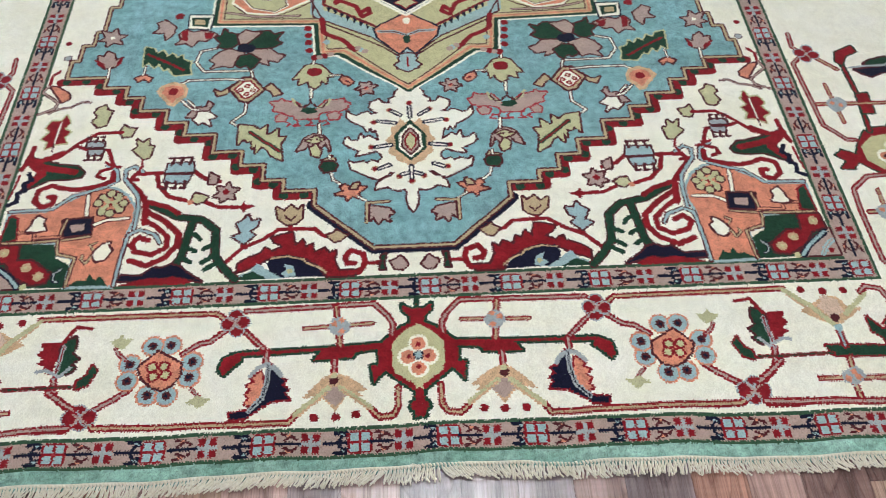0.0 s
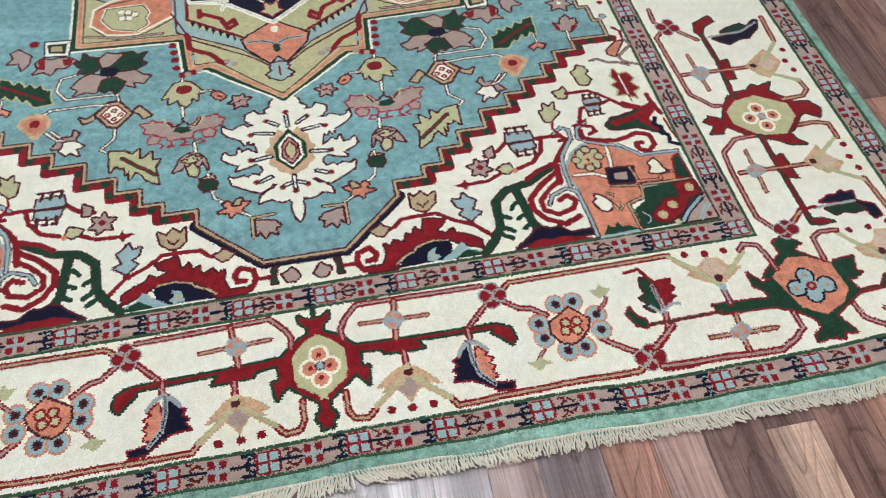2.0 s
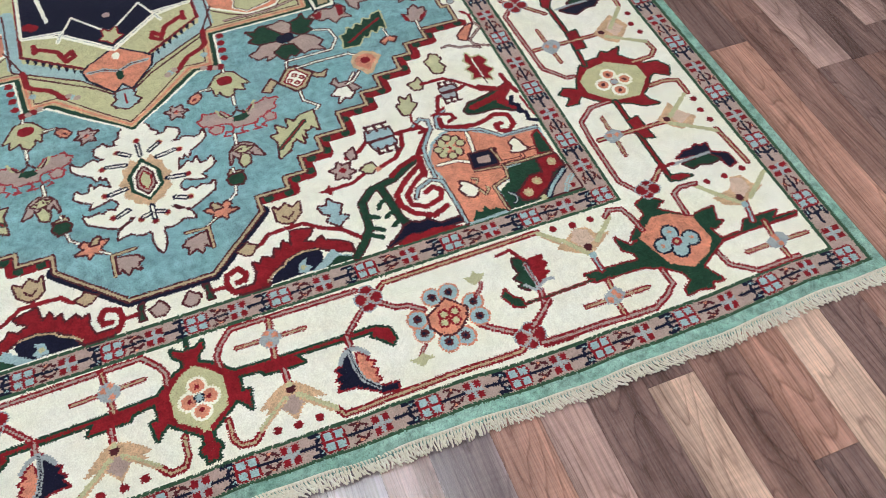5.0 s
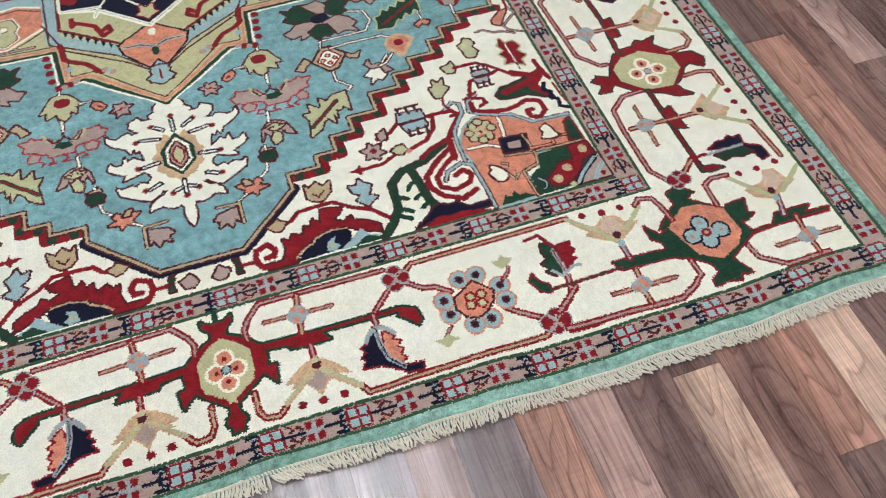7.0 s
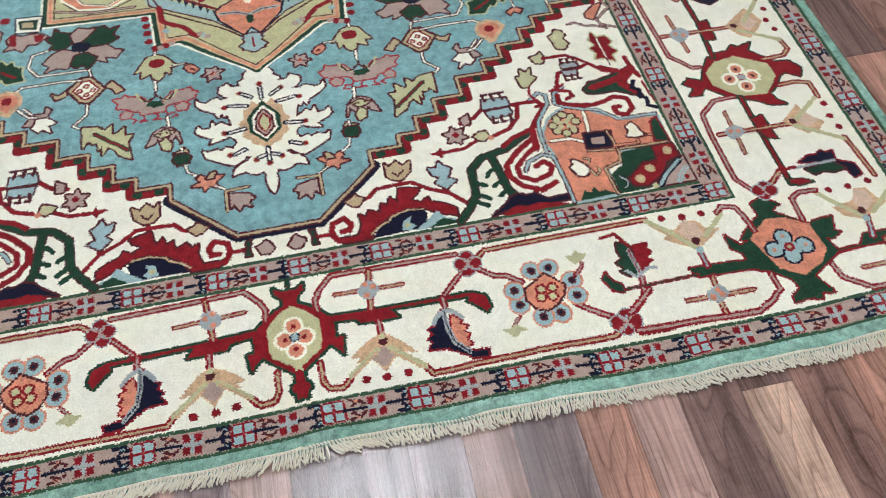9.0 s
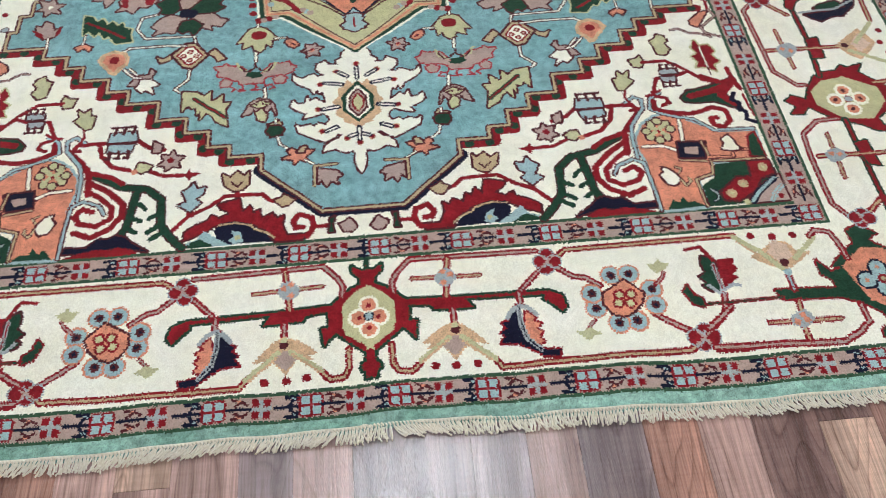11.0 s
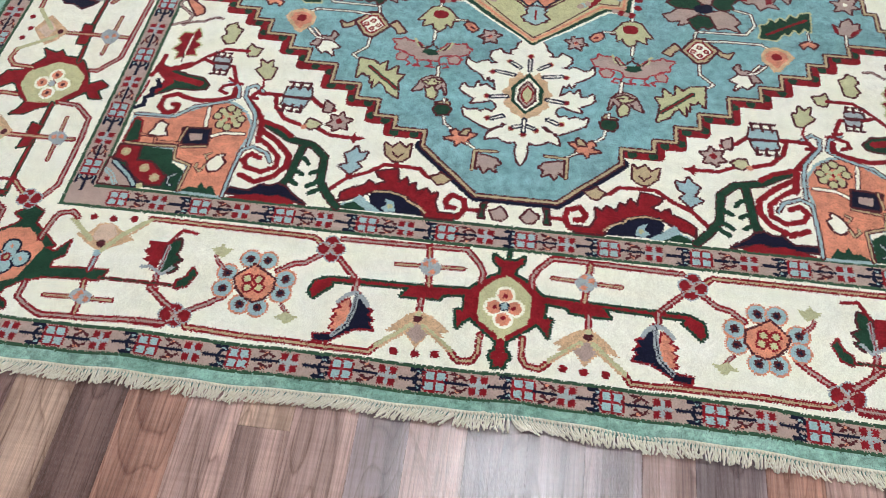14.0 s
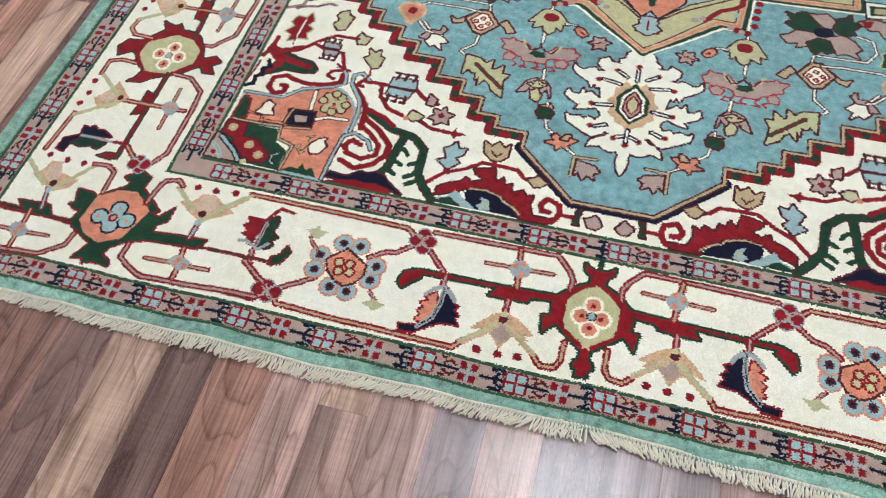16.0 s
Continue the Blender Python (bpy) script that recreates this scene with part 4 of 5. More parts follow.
stroke("brown", 3.6, (212, 286, 204, 276, 192, 276), "ivory", 1.6)
motif("ivory_leaf")
fill("ivory", (183, 263, 190, 269, 192, 273, 204, 271, 204, 260, 198, 254, 194, 257, 187, 251, 190, 260), "brown", 2.0)
motif("calyx")
fill("mauve", (188, 279, 192, 284, 193, 276, 202, 276, 208, 269, 211, 264, 204, 263, 202, 272, 192, 272), "brown", 2.0)
motif("coral_flower")
fill("coral", (41, 169, 48, 171, 54, 168, 60, 173, 63, 170, 60, 165, 68, 162, 58, 160, 57, 155, 53, 160, 46, 157, 48, 163), "brown", 2.0)
fill("tan", (47, 175, 52, 173, 55, 168, 49, 168), "brown", 2.0)
stroke("brown", 3.2, (48, 159, 40, 153), "ivory", 1.2)
motif("corner_leaf")
stroke("brown", 4.0, (21, 152, 40, 151, 40, 130), "tan", 2.0)
fill("mauve", (17, 139, 21, 144, 29, 146, 37, 147, 37, 132, 34, 136, 30, 128, 26, 134, 20, 130, 22, 136), "brown", 2.0)
motif("angular_vine")
stroke("brown", 4.0, (153, 316, 155, 325, 202, 326, 211, 340, 208, 356, 193, 360), "ivory", 1.6)
stroke("brown", 4.0, (162, 312, 179, 314, 215, 314, 224, 307), "ivory", 1.6)
stroke("brown", 4.0, (218, 286, 207, 274, 201, 273), "ivory", 1.6)
motif("coral_flower")
fill("camel", (214, 301, 218, 309, 229, 313, 240, 308, 245, 300, 237, 289, 230, 280, 224, 278, 220, 286, 214, 292))
fill("coral", (218, 301, 222, 306, 230, 308, 237, 305, 239, 298, 233, 290, 227, 284, 223, 290, 218, 294))
sub("flower_heart")
dot("red", 228, 299, 4.8)
motif("quatrefoil", label="green and mauve four-lobed flower")
fill("green", (128, 381, 136, 378, 142, 384, 157, 383, 164, 368, 154, 356, 136, 359, 128, 365, 134, 370), "brown", 2.0)
fill("green", (168, 370, 173, 380, 183, 383, 188, 389, 189, 380, 196, 376, 189, 367, 192, 362, 180, 358), "brown", 2.0)
fill("mauve", (150, 382, 157, 383, 166, 386, 173, 378, 170, 366, 163, 366), "brown", 2.0)
fill("mauve", (124, 346, 132, 349, 138, 356, 159, 356, 161, 344, 150, 338, 139, 333, 141, 340, 130, 337), "brown", 2.0)
fill("mauve", (165, 352, 180, 358, 190, 353, 197, 342, 191, 337, 195, 330, 184, 334, 176, 331, 167, 342), "brown", 2.0)
fill("green", (148, 341, 158, 349, 168, 347, 172, 335, 166, 330, 161, 334, 156, 327, 152, 332), "brown", 2.0)
dot("navy", 160, 358, 6.4)
dot("navy", 166, 359, 6.4)
motif("serrated_leaf", label="green serrated leaf with a red vein")
fill("green", (214, 323, 217, 334, 216, 341, 224, 344, 226, 351, 231, 347, 236, 354, 241, 350, 246, 359, 252, 355, 256, 362, 265, 365, 264, 349, 263, 337, 258, 342, 252, 334, 248, 340, 242, 330, 238, 333, 230, 322), "olive", 1.7)
stroke("red", 2.8, (222, 329, 241, 342, 261, 354))
motif("bud")
fill("coral", (252, 319, 260, 324, 268, 320, 264, 315, 259, 319, 254, 314), "brown", 2.0)
stroke("brown", 2.8, (260, 336, 261, 324), "ivory", 1.2)
motif("pomegranate")
fill("mauve", (286, 350, 292, 346, 295, 356, 302, 360, 304, 352, 310, 354, 308, 343, 300, 335, 290, 338), "brown", 2.0)
fill("red", (286, 352, 290, 344, 290, 338, 285, 341))
fill("red", (302, 342, 314, 350, 308, 340, 300, 335))
stroke("brown", 3.6, (296, 336, 295, 322), "ivory", 1.6)
motif("star_flower")
fill("mauve", (288, 384, 296, 385, 299, 394, 304, 388, 313, 392, 308, 382, 313, 377, 306, 376, 305, 368, 299, 374, 290, 371, 294, 378), "brown", 2.0)
dot("ivory", 301, 381, 2.4)
motif("great_medallion", "centre", label="stepped olive medallion with a navy heart")
fill("olive", (0, 287, 70, 345, 91, 344, 95, 392, 200, 396, 200, 640, 0, 640))
stroke("ivory", 7.0, (0, 287, 70, 345, 91, 344, 95, 392, 200, 396, 200, 640))
stroke("green", 4.5, (0, 288, 69, 346, 90, 345, 94, 393, 199, 397, 199, 640))
stroke("camel", 6.0, (0, 292, 64, 350, 85, 349, 89, 397, 194, 401, 194, 640), "coral", 2.2)
stroke("brown", 1.4, (0, 296, 60, 354, 81, 353, 85, 401, 190, 405, 190, 640))
fill("lightblue", (180, 475, 165, 484, 142, 493, 102, 489, 103, 457, 126, 469, 165, 466), "brown", 2.0)
stroke("red", 2.4, (188, 514, 165, 502, 146, 488, 102, 489))
fill("coral", (180, 455, 165, 466, 126, 473, 101, 464, 102, 434, 121, 422, 138, 411, 166, 415, 182, 431), "ivory", 2.8)
stroke("brown", 1.6, (182, 427, 166, 410, 137, 407, 119, 416, 101, 429))
stroke("brown", 4.0, (187, 415, 155, 407, 112, 407), "mauve", 2.0)
stroke("brown", 1.6, (176, 456, 163, 463, 125, 469, 102, 460))
fill("olive", (168, 455, 146, 456, 131, 456, 125, 443, 129, 435, 126, 425, 138, 415, 162, 422, 172, 438), "ivory", 2.0)
stroke("brown", 1.2, (168, 455, 146, 456, 131, 456, 125, 443, 129, 435, 126, 425, 138, 415, 162, 422, 172, 438, 168, 455))
dot("ivory", 153, 448, 3.6, "brown", 0.8)
dot("ivory", 146, 447, 3.6, "brown", 0.8)
dot("ivory", 152, 438, 3.6, "brown", 0.8)
dot("ivory", 145, 437, 3.6, "brown", 0.8)
dot("ivory", 139, 442, 3.6, "brown", 0.8)
dot("brown", 149, 443, 1.2)
stroke("lightblue", 13.6, (-5, 339, 32, 375, 94, 411, 96, 493))
stroke("brown", 2.0, (-3, 331, 36, 369, 98, 405, 100, 494))
stroke("brown", 2.0, (6, 337, 29, 357, 84, 392, 103, 436))
fill("olive", (31, 384, 89, 424, 86, 552, -28, 519, -7, 353))
stroke("red", 3.6, (26, 382, 87, 424, 86, 531), "brown", 1.2)
fill("navy", (84, 421, 79, 417, 82, 411))
fill("navy", (77, 416, 72, 412, 75, 406))
fill("navy", (70, 411, 65, 407, 68, 401))
fill("navy", (63, 406, 58, 402, 62, 396))
fill("navy", (56, 401, 51, 397, 55, 391))
fill("navy", (49, 396, 44, 392, 48, 386))
fill("navy", (42, 391, 38, 387, 41, 381))
fill("navy", (36, 386, 31, 382, 34, 376))
stroke("red", 5.6, (74, 437, 74, 426, 70, 430, 53, 420, 50, 412))
stroke("red", 5.6, (50, 412, 46, 402, 38, 408, 40, 416, 45, 411))
stroke("red", 5.6, (88, 400, 86, 380, 81, 375))
stroke("red", 5.6, (81, 375, 65, 366, 53, 350))
dot("lightblue", 82, 364, 3.6)
dot("lightblue", 46, 350, 3.6)
dot("mauve", 50, 353, 3.2)
dot("mauve", 43, 348, 3.2)
sub("coral_heart")
fill("coral", (4, 404, -27, 388, 8, 343, 30, 369, 33, 382), "navy", 2.0)
stroke("lightblue", 3.2, (-26, 377, -14, 378, 0, 371, 14, 377, 29, 378), "brown", 0.8)
dot("ivory", 0, 392, 3.6)
dot("ivory", 0, 395, 3.6)
dot("green", 0, 362, 3.6)
dot("green", 0, 367, 3.6)
fill("lightblue", (-13, 326, -7, 332, -8, 341, 0, 343, 9, 336, 6, 327, 10, 321, 0, 320, 0, 316, -7, 321), "brown", 2.0)
stroke("red", 2.0, (0, 337, 0, 324))
sub("navy_heart")
fill("navy", (0, 405, 47, 444, 83, 453, 82, 551, -12, 524), "ivory", 3.6)
stroke("ivory", 4.8, (0, 405, 47, 444, 51, 434), "grey", 0.8)
stroke("ivory", 4.8, (46, 448, 83, 451), "grey", 0.8)
stroke("ivory", 2.4, (34, 468, 3, 434, -6, 435))
stroke("ivory", 2.4, (34, 468, 44, 449))
fill("olive", (11, 423, 5, 428, 6, 438, 0, 432, -7, 436, -6, 423, 0, 414, 4, 419), "red", 1.7)
dot("red", 77, 468, 5.6)
dot("red", 72, 465, 5.6)
dot("mauve", 0, 460, 4.0)
fill("navy", (0, 470, 58, 470, 66, 520, 66, 640, 0, 640))
stroke("ivory", 4.0, (58, 470, 66, 520, 66, 640))
motif("step_square")
dot("red", 102, 386, 4.0)
motif("step_square")
dot("red", 101, 375, 4.0)
motif("step_square")
dot("red", 100, 364, 4.0)
motif("step_square")
dot("red", 99, 352, 4.0)
motif("step_square")
dot("red", 83, 343, 4.0)
motif("step_square")
dot("red", 93, 341, 4.0)
motif("step_square")
dot("mauve", 77, 345, 3.2)
motif("step_square")
dot("mauve", 88, 341, 3.2)
motif("small_square")
fill("ivory", (202, 412, 226, 413, 225, 392, 203, 390), "navy", 1.7)
fill("green", (205, 408, 224, 409, 222, 396, 206, 393))
fill("tan", (210, 405, 220, 406, 220, 398, 209, 397))
motif("spray", label="mauve and red leafy spray")
fill("mauve", (195, 381, 204, 386, 212, 387, 220, 385, 228, 390, 233, 383, 230, 374, 235, 368, 225, 370, 218, 364, 214, 373, 205, 372), "brown", 2.0)
fill("red", (198, 383, 209, 386, 206, 375, 200, 375))
fill("red", (225, 390, 232, 388, 230, 374, 224, 372))
motif("spray")
fill("mauve", (239, 395, 251, 406, 258, 402, 254, 393, 260, 387, 249, 386, 246, 376, 240, 384), "brown", 2.0)
motif("bud")
dot("red", 237, 412, 4.8)

# ---- rug: the pile as real knots in rows ----
def warp(x, y):
    """The hand-knotted rug is a little narrower along one side, and its ends bow slightly."""
    u = np.clip((-x - 0.95) / 0.4, 0, 1)
    x = np.where(x < -1.358, -1.358 + (x + 1.358) * 1.6, x)
    y = y + 0.006 * np.exp(-((x / 0.32) ** 2)) * np.clip((-y - 0.195) / 0.03, 0, 1)
    return x + 0.034 * u * u * (3 - 2 * u), y - 0.012 * np.exp(-(((x - 0.8) / 0.35) ** 2)) * np.clip((-y - 0.05) / 0.08, 0, 1) + (0.002 * np.sin(x * 17.0 + 0.5) + 0.001 * np.sin(x * 43.0)) * np.clip(-y / 0.2, 0, 1)


def swell(x, y):
    """Gentle waves of a rug that has lain rolled."""
    return 0.011 + 0.0016 * np.sin(3.1 * x + 0.6) * np.sin(2.3 * y + 1.1) + 0.001 * np.sin(7.3 * x - 2.1 * y) * np.exp(-((y + 0.1) / 0.3) ** 2) \
        + 0.0016 * np.sin(27.0 * x + 1.0) * np.exp(-(((y + 0.2) / 0.06) ** 2)) \
        + 0.0045 * np.exp(-(((y - 0.735 + 0.05 * x) / 0.035) ** 2)) * np.exp(-((x - 0.02) / 0.3) ** 2) \
        + 0.003 * np.exp(-(((y - 0.56 - 0.12 * x) / 0.06) ** 2)) * np.exp(-((x + 0.3) / 0.25) ** 2)


rug = tagged(new("rug"), "hand-knotted sea-green and ivory wool rug with coral medallions on the floor", "rug")
far_owner = {}
for i, (name, mode, label, over) in enumerate(list(OWNERS)):
    if mode == "whole":
        far_owner[i] = i
    else:
        OWNERS.append((name, mode, label, None if over is None else far_owner[over]))
        far_owner[i] = len(OWNERS) - 1
remap = np.array([far_owner[i] for i in range(len(far_owner))], np.int32)
colour = np.vstack([colour, colour[::-1]])
owner = np.vstack([owner, remap[owner[::-1]]])
key = owner.astype(np.int64) * 64 + colour
cut = np.ones(key.shape, bool)
cut[:, 1:] = key[:, 1:] != key[:, :-1]
cut[:, ::10] = True
rows_, cols_ = np.nonzero(cut)
ends_ = np.append(cols_[1:], 2 * NX)
ends_[np.append(rows_[1:] != rows_[:-1], True)] = 2 * NX
keys_ = key[rows_, cols_]
order = np.argsort(keys_ // 64, kind="stable")
rows_, cols_, ends_, keys_ = rows_[order], cols_[order], ends_[order], keys_[order]
bounds = np.searchsorted(keys_ // 64, np.arange(len(OWNERS) + 1))
# each row of tufts lies over to one side, a little unevenly
lean = KNOT * (rng.uniform(-0.32, 0.32, (len(key) + 1, 2 * NX + 1)) + 0.24 * (1 - 2 * (np.arange(len(key) + 1)[:, None] % 2)))
built = {}
for i, (name, mode, label, over) in enumerate(OWNERS):
    a, b = bounds[i], bounds[i + 1]
    if a == b:
        continue
    n = b - a
    x0, x1 = (cols_[a:b] - NX) * KNOT, (ends_[a:b] - NX) * KNOT
    y0 = (rows_[a:b] + J0) * KNOT
    p0, q0, p1, q1 = lean[rows_[a:b], cols_[a:b]], lean[rows_[a:b] + 1, cols_[a:b]], lean[rows_[a:b], ends_[a:b]], lean[rows_[a:b] + 1, ends_[a:b]]
    X = np.stack([x0 + p0, x1 + p1, x1 + q1, x0 + q0], 1).ravel()
    Y = np.stack([y0, y0, y0 + KNOT, y0 + KNOT], 1).ravel()
    WX, WY = warp(X, Y)
    co = np.stack([WX, WY, swell(X, Y)], 1).astype(np.float32)
    me = bpy.data.meshes.new(name)
    me.vertices.add(4 * n)
    me.vertices.foreach_set("co", co.ravel())
    me.loops.add(4 * n)
    me.loops.foreach_set("vertex_index", np.arange(4 * n, dtype=np.int32))
    me.polygons.add(n)
    me.polygons.foreach_set("loop_start", np.arange(0, 4 * n, 4, dtype=np.int32))
    used, slot = np.unique(keys_[a:b] % 64, return_inverse=True)
    for u in used:
        me.materials.append(WOOLS[list(DYES)[u]])
    me.polygons.foreach_set("material_index", slot.astype(np.int32).ravel())
    me.update(calc_edges=True)
    built[i] = new(name, me)
    built[i].parent = built.get(over, rug)
    tagged(built[i], label)

# the rug's body under the pile, with its rounded edge
bm = bmesh.new()
gx, gy = np.linspace(-NX * KNOT, NX * KNOT, 80), np.linspace(J0 * KNOT, (2 * JC - J0) * KNOT, 90)
grid = [[None] * len(gx) for _ in gy]
for j, y in enumerate(gy):
    for i, x in enumerate(gx):
        wx, wy = warp(x, y)
        grid[j][i] = bm.verts.new((wx, wy, swell(x, y) - 0.0012))
for j in range(len(gy) - 1):
    for i in range(len(gx) - 1):
        bm.faces.new((grid[j][i], grid[j][i + 1], grid[j + 1][i + 1], grid[j + 1][i]))
rim = [e for e in bm.edges if e.is_boundary]
for out, drop in ((0.0025, 0.002), (0.001, 0.0075)):
    made = bmesh.ops.extrude_edge_only(bm, edges=rim)["geom"]
    vs = [g for g in made if isinstance(g, bmesh.types.BMVert)]
    for v in vs:
        v.co.x += out * (1 if v.co.x > 1.3 else -1 if v.co.x < -1.3 else 0)
        v.co.y += out * (-1 if v.co.y < -0.2 else 1 if v.co.y > 3.3 else 0)
        v.co.z = max(0.0005, v.co.z - drop)
    rim = [g for g in made if isinstance(g, bmesh.types.BMEdge) and g.is_boundary]
bmesh.ops.recalc_face_normals(bm, faces=bm.faces)
part("pile_body", bm, WOOLS["edge"], rug, "sea-green wool edge")

# ---- fringe: knotted cotton tassels along both ends ----
def cord(points, r0, r1, sides_=5):
    bm = bmesh.new()
    rings = []
    for k, p in enumerate(points):
        r = r0 + (r1 - r0) * k / (len(points) - 1)
        d = (points[min(k + 1, len(points) - 1)] - points[max(k - 1, 0)]).normalized()
        s = d.cross(Vector((0, 0, 1)))
        s = s.normalized() if s.length > 1e-4 else Vector((1, 0, 0))
        u = s.cross(d)
        rings.append([bm.verts.new(p + (s * math.cos(a) * 1.1 + u * math.sin(a) * 0.75) * r) for a in [2 * math.pi * q / sides_ for q in range(sides_)]])
    for a, b in zip(rings[:-1], rings[1:]):
        for q in range(sides_):
            f_ = bm.faces.new((a[q], a[(q + 1) % sides_], b[(q + 1) % sides_], b[q]))
            f_.smooth = True
    bm.faces.new(rings[0][::-1])
    bm.faces.new(rings[-1])
    return bm


def tassel_mesh(r, lean):
    """One twisted cotton strand: straight out of its knot, then swept to a side, drooping to the floor."""
    length = r.uniform(0.021, 0.029)
    bend, curl = r.uniform(-0.3, 0.3), r.random() * 6
    pts = []
    for k in range(7):
        s = k / 6
        pts.append(Vector((length * (lean * s ** 1.5 + bend * s * s) + 0.0011 * math.sin(5 * s + curl) * s, -length * s * (1 - 0.22 * abs(lean)),
                           0.0104 - 0.0036 * s + 0.0012 * math.sin(4 * s + curl))))
    bm = cord(pts, 0.0010, 0.0014 + 0.0004 * r.random())
    me = bpy.data.meshes.new("tassel")
    bm.to_mesh(me)
    bm.free()
    me.materials.append(COTTON)
    return me


r = random.Random(5)
LEANS = [-0.95 + 0.17 * q for q in range(12)]
TASSELS = [[tassel_mesh(r, lean + r.uniform(-0.07, 0.07)) for _ in range(5)] for lean in LEANS]
rest = bmesh.new()
END = J0 * KNOT
PITCH = 0.0064
count = int((2 * NX * KNOT - 0.008) / PITCH)
for end in (0, 1):
    drift = 0.0
    for k in range(count):
        x = -NX * KNOT + 0.006 + k * PITCH + r.uniform(-0.0008, 0.0008)
        drift = 0.85 * drift + r.uniform(-0.13, 0.13)
        sway = 0.28 * math.sin(x * 9.0 + 1.0) + 0.16 * math.sin(x * 23.0) + (0.3 if x > 0.03 else -0.55) + drift
        wx, wy = warp(x, END)
        for side in (-1, 0, 1):
            q = min(len(LEANS) - 1, max(0, round((sway + 0.13 * side + r.uniform(-0.12, 0.12) - LEANS[0]) / 0.17)))
            me = r.choice(TASSELS[q])
            m = pose(float(wx) + 0.0011 * side, float(wy) + 0.001, r.uniform(-0.001, 0.001)) @ Matrix.Diagonal((1, r.uniform(0.82, 1.1), 1, 1))
            if end:
                m = pose(0, 2 * JC * KNOT, 0) @ pose(0, 0, 0, 0, 0, 180) @ m
            if end == 0 and -0.31 < x < 0.31:
                ob = new("tassel", me)
                ob.parent = rug
                ob.matrix_basis = m
            else:
                tmp = me.copy()
                tmp.transform(m)
                rest.from_mesh(tmp)
                bpy.data.meshes.remove(tmp)
tagged(part("fringe", rest, COTTON, rug, "cream cotton fringe"), kind="stuff")
for end in (0, 1):
    bm = bmesh.new()
    e = -1 if end else 1

    def lay(points, r0, r1):
        tmp = bpy.data.meshes.new("tmp")
        b2 = cord(points, r0, r1)
        b2.to_mesh(tmp)
        b2.free()
        bm.from_mesh(tmp)
        bpy.data.meshes.remove(tmp)
    line = []
    for k in range(count):
        x = -NX * KNOT + 0.006 + k * PITCH
        wx, wy = warp(x, END)
        wx, y = float(wx), float(wy) if not end else 2 * JC * KNOT - float(wy)
        line.append(Vector((wx, y + 0.0035 * e, 0.0112)))
        lift = r.uniform(-0.0004, 0.0005)
        lay([Vector((wx - 0.003, y + 0.004 * e, 0.0118 + lift)), Vector((wx, y + 0.0012 * e, 0.0128 + lift)), Vector((wx + 0.0016, y - 0.001 * e, 0.011 + lift))], 0.0024, 0.0019)
    lay(line, 0.0026, 0.0026)
    part("end_stitching", bm, COTTON, rug, "cream chain-stitched cotton end")
# two loose ends of cotton that stand up from the stitching
for x, pts in ((-0.003, ((0, 0, 0.012), (-0.006, 0.008, 0.017), (-0.014, 0.012, 0.014), (-0.02, 0.010, 0.013))),
               (0.09, ((0, 0, 0.012), (-0.003, 0.006, 0.016), (-0.012, 0.008, 0.014), (-0.02, 0.005, 0.013)))):
    part("loose_thread", cord([Vector((x + a, END + b, c)) for a, b, c in pts], 0.0012, 0.0008), COTTON, rug)

# ---- floor of laminate strips ----
floor = tagged(part("floor", box(RX0, RY0, -0.06, RX1, RY1, -0.004), JOINT), "dark walnut-look strip laminate floor", "floor", kind="structure")
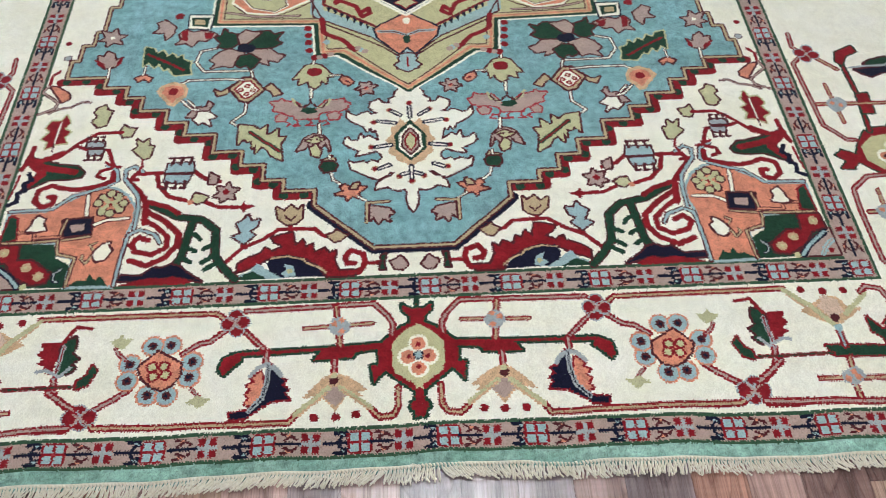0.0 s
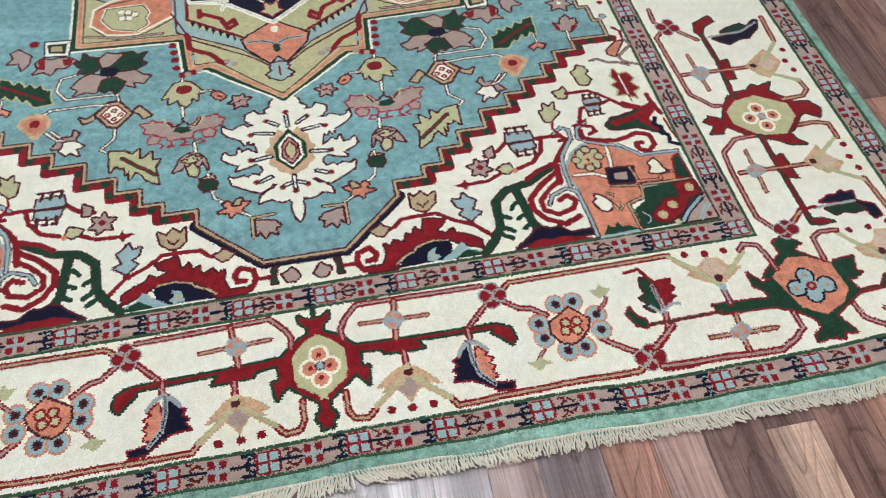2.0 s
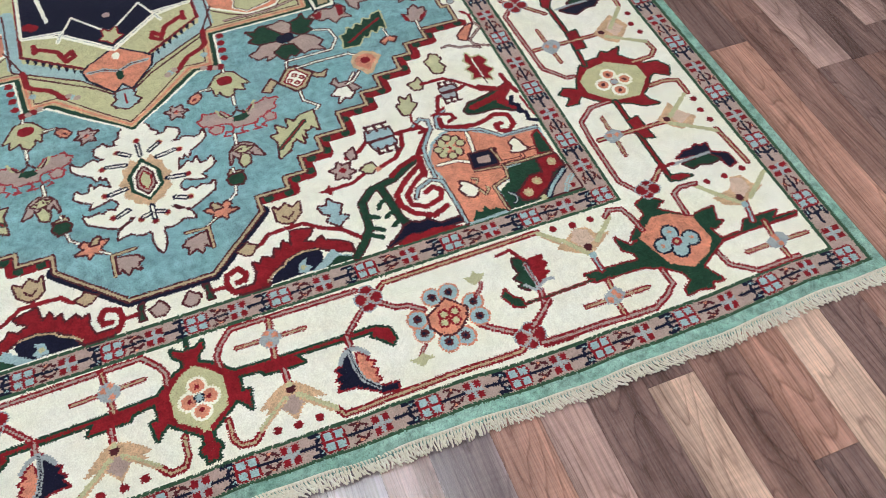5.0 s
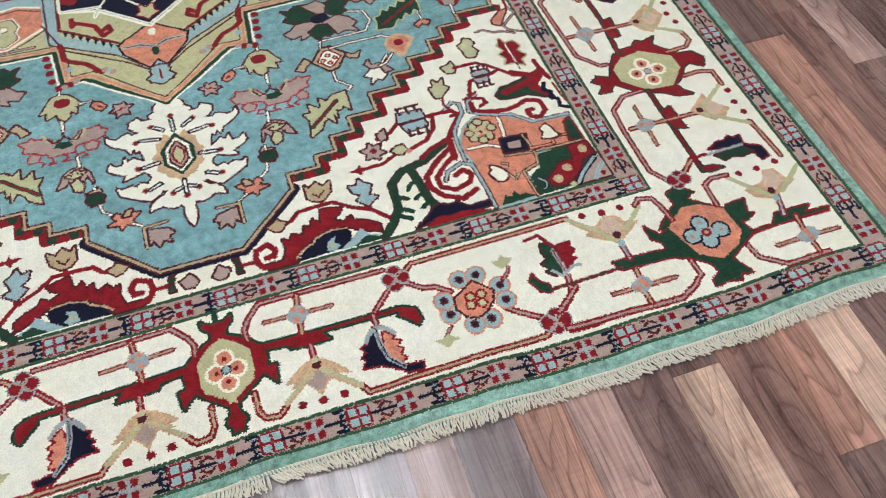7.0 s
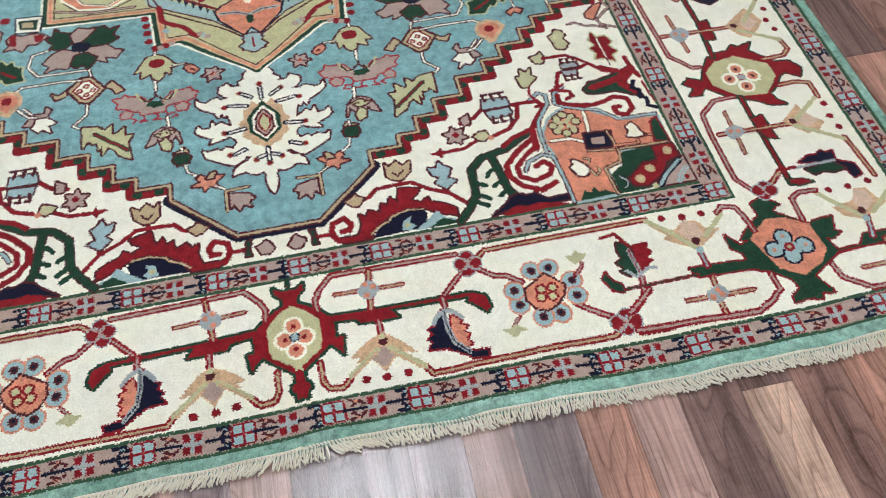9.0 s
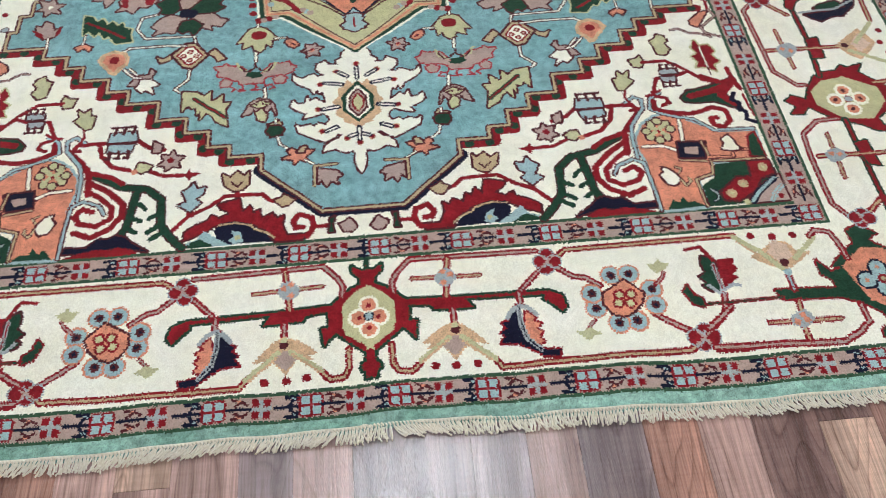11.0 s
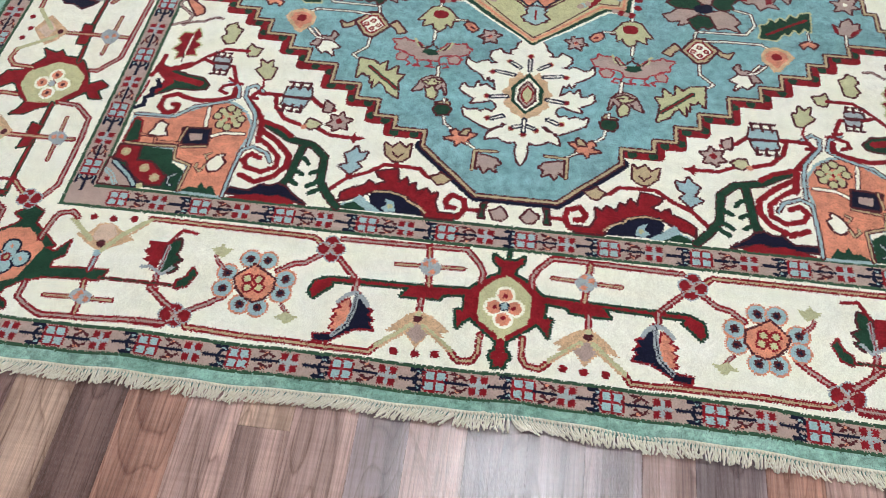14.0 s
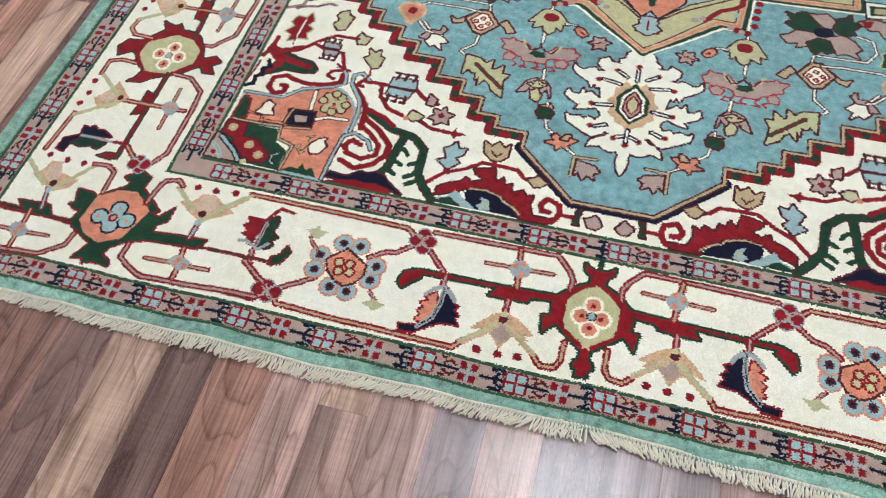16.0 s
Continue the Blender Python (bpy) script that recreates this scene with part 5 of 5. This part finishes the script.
# boards from side to side: left edge, then tones from the near end on, with the places of their end joints
BOARDS = [
    (-1.60, "red"), (-1.495, "light"), (-1.39, "brown"), (-1.287, "dark"), (-1.183, "brown"), (-1.08, "brown"), (-0.977, "dark"),
    (-0.876, "light"), (-0.762, "dark"), (-0.661, "red"), (-0.547, "pink"), (-0.446, "pink", -0.291, "light"), (-0.351, "pink"),
    # grey from -0.04 to 0.2626 has the lamp's pale glare mixed into the tone
    (-0.236, "grey"), (-0.143, "pink"), (-0.04, "grey"), (0.066, "grey"), (0.165, "grey"), (0.2626, "pink"), (0.3535, "grey"),
    (0.4705, "red"), (0.568, "pink"), (0.663, "dark"), (0.7815, "light", -0.281, "dark"), (0.881, "brown"), (0.985, "dark", -0.512, "red"),
    (1.084, "light"), (1.187, "dark"), (1.285, "brown"), (1.39, "red", 0.475, "dark"), (1.507, "brown"), (1.612, "dark", 0.325, "pink"),
    (1.717, "brown", 0.32, "dark"), (1.83, "dark"), (1.935, "brown"), (2.04, "dark"),
]
WIDE = 0.1034
boards = []
x = BOARDS[0][0]
while x > RX0 + 0.15:
    x -= WIDE
    boards.insert(0, (x,))
boards += BOARDS
x = BOARDS[-1][0]
while x < RX1 - 0.25:
    x += WIDE
    boards.append((x,))


def plank_mesh(width, length, tone):
    bm = box(0.0003, 0, -0.008, width - 0.0003, length - 0.0006, 0.0, 0.0004)
    me = bpy.data.meshes.new("plank")
    bm.to_mesh(me)
    bm.free()
    me.materials.append(STRIPS[tone])
    return me


r = random.Random(23)
rest = bmesh.new()
near = 0
for (x, *known), (after, *_) in zip(boards[:-1], boards[1:]):
    joints, tones = [], []
    if known:
        joints, tones = list(known[1::2]), list(known[0::2])
    ends = [RY0 + 0.05]
    stop = joints[0] if joints else -0.62 - r.uniform(0, 0.2)
    while stop - ends[-1] > 1.3:
        ends.append(ends[-1] + r.uniform(0.5, 1.1))
    ends.append(stop)
    ends += joints[1:]
    ends.append(ends[-1] + r.uniform(1.15, 1.4))
    while ends[-1] < RY1 - 0.6:
        ends.append(ends[-1] + r.uniform(0.6, 1.2))
    ends[-1] = RY1 - 0.05
    first = ends.index(stop)
    for q, (y0, y1) in enumerate(zip(ends[:-1], ends[1:])):
        tone = r.choice(list(TIMBER))
        if tones and not joints and q == first:
            tone = tones[0]
        elif joints and q == first - 1:
            tone = tones[0]
        elif joints and q == first:
            tone = tones[1]
        me = plank_mesh(after - x, y1 - y0, tone)
        m = pose(x, y0, 0)
        under = x > -1.2 and after < 1.2 and y0 > -0.1 and y1 < 3.2
        if known and y1 > -1.0 and y0 < 1.9 and not under and near < 290:
            ob = new("plank", me)
            ob.parent = floor
            ob.matrix_basis = m
            near += 1
        else:
            me.transform(m)
            rest.from_mesh(me)
            bpy.data.meshes.remove(me)
tagged(part("plank_rest", rest, STRIP_REST, floor), kind="stuff")
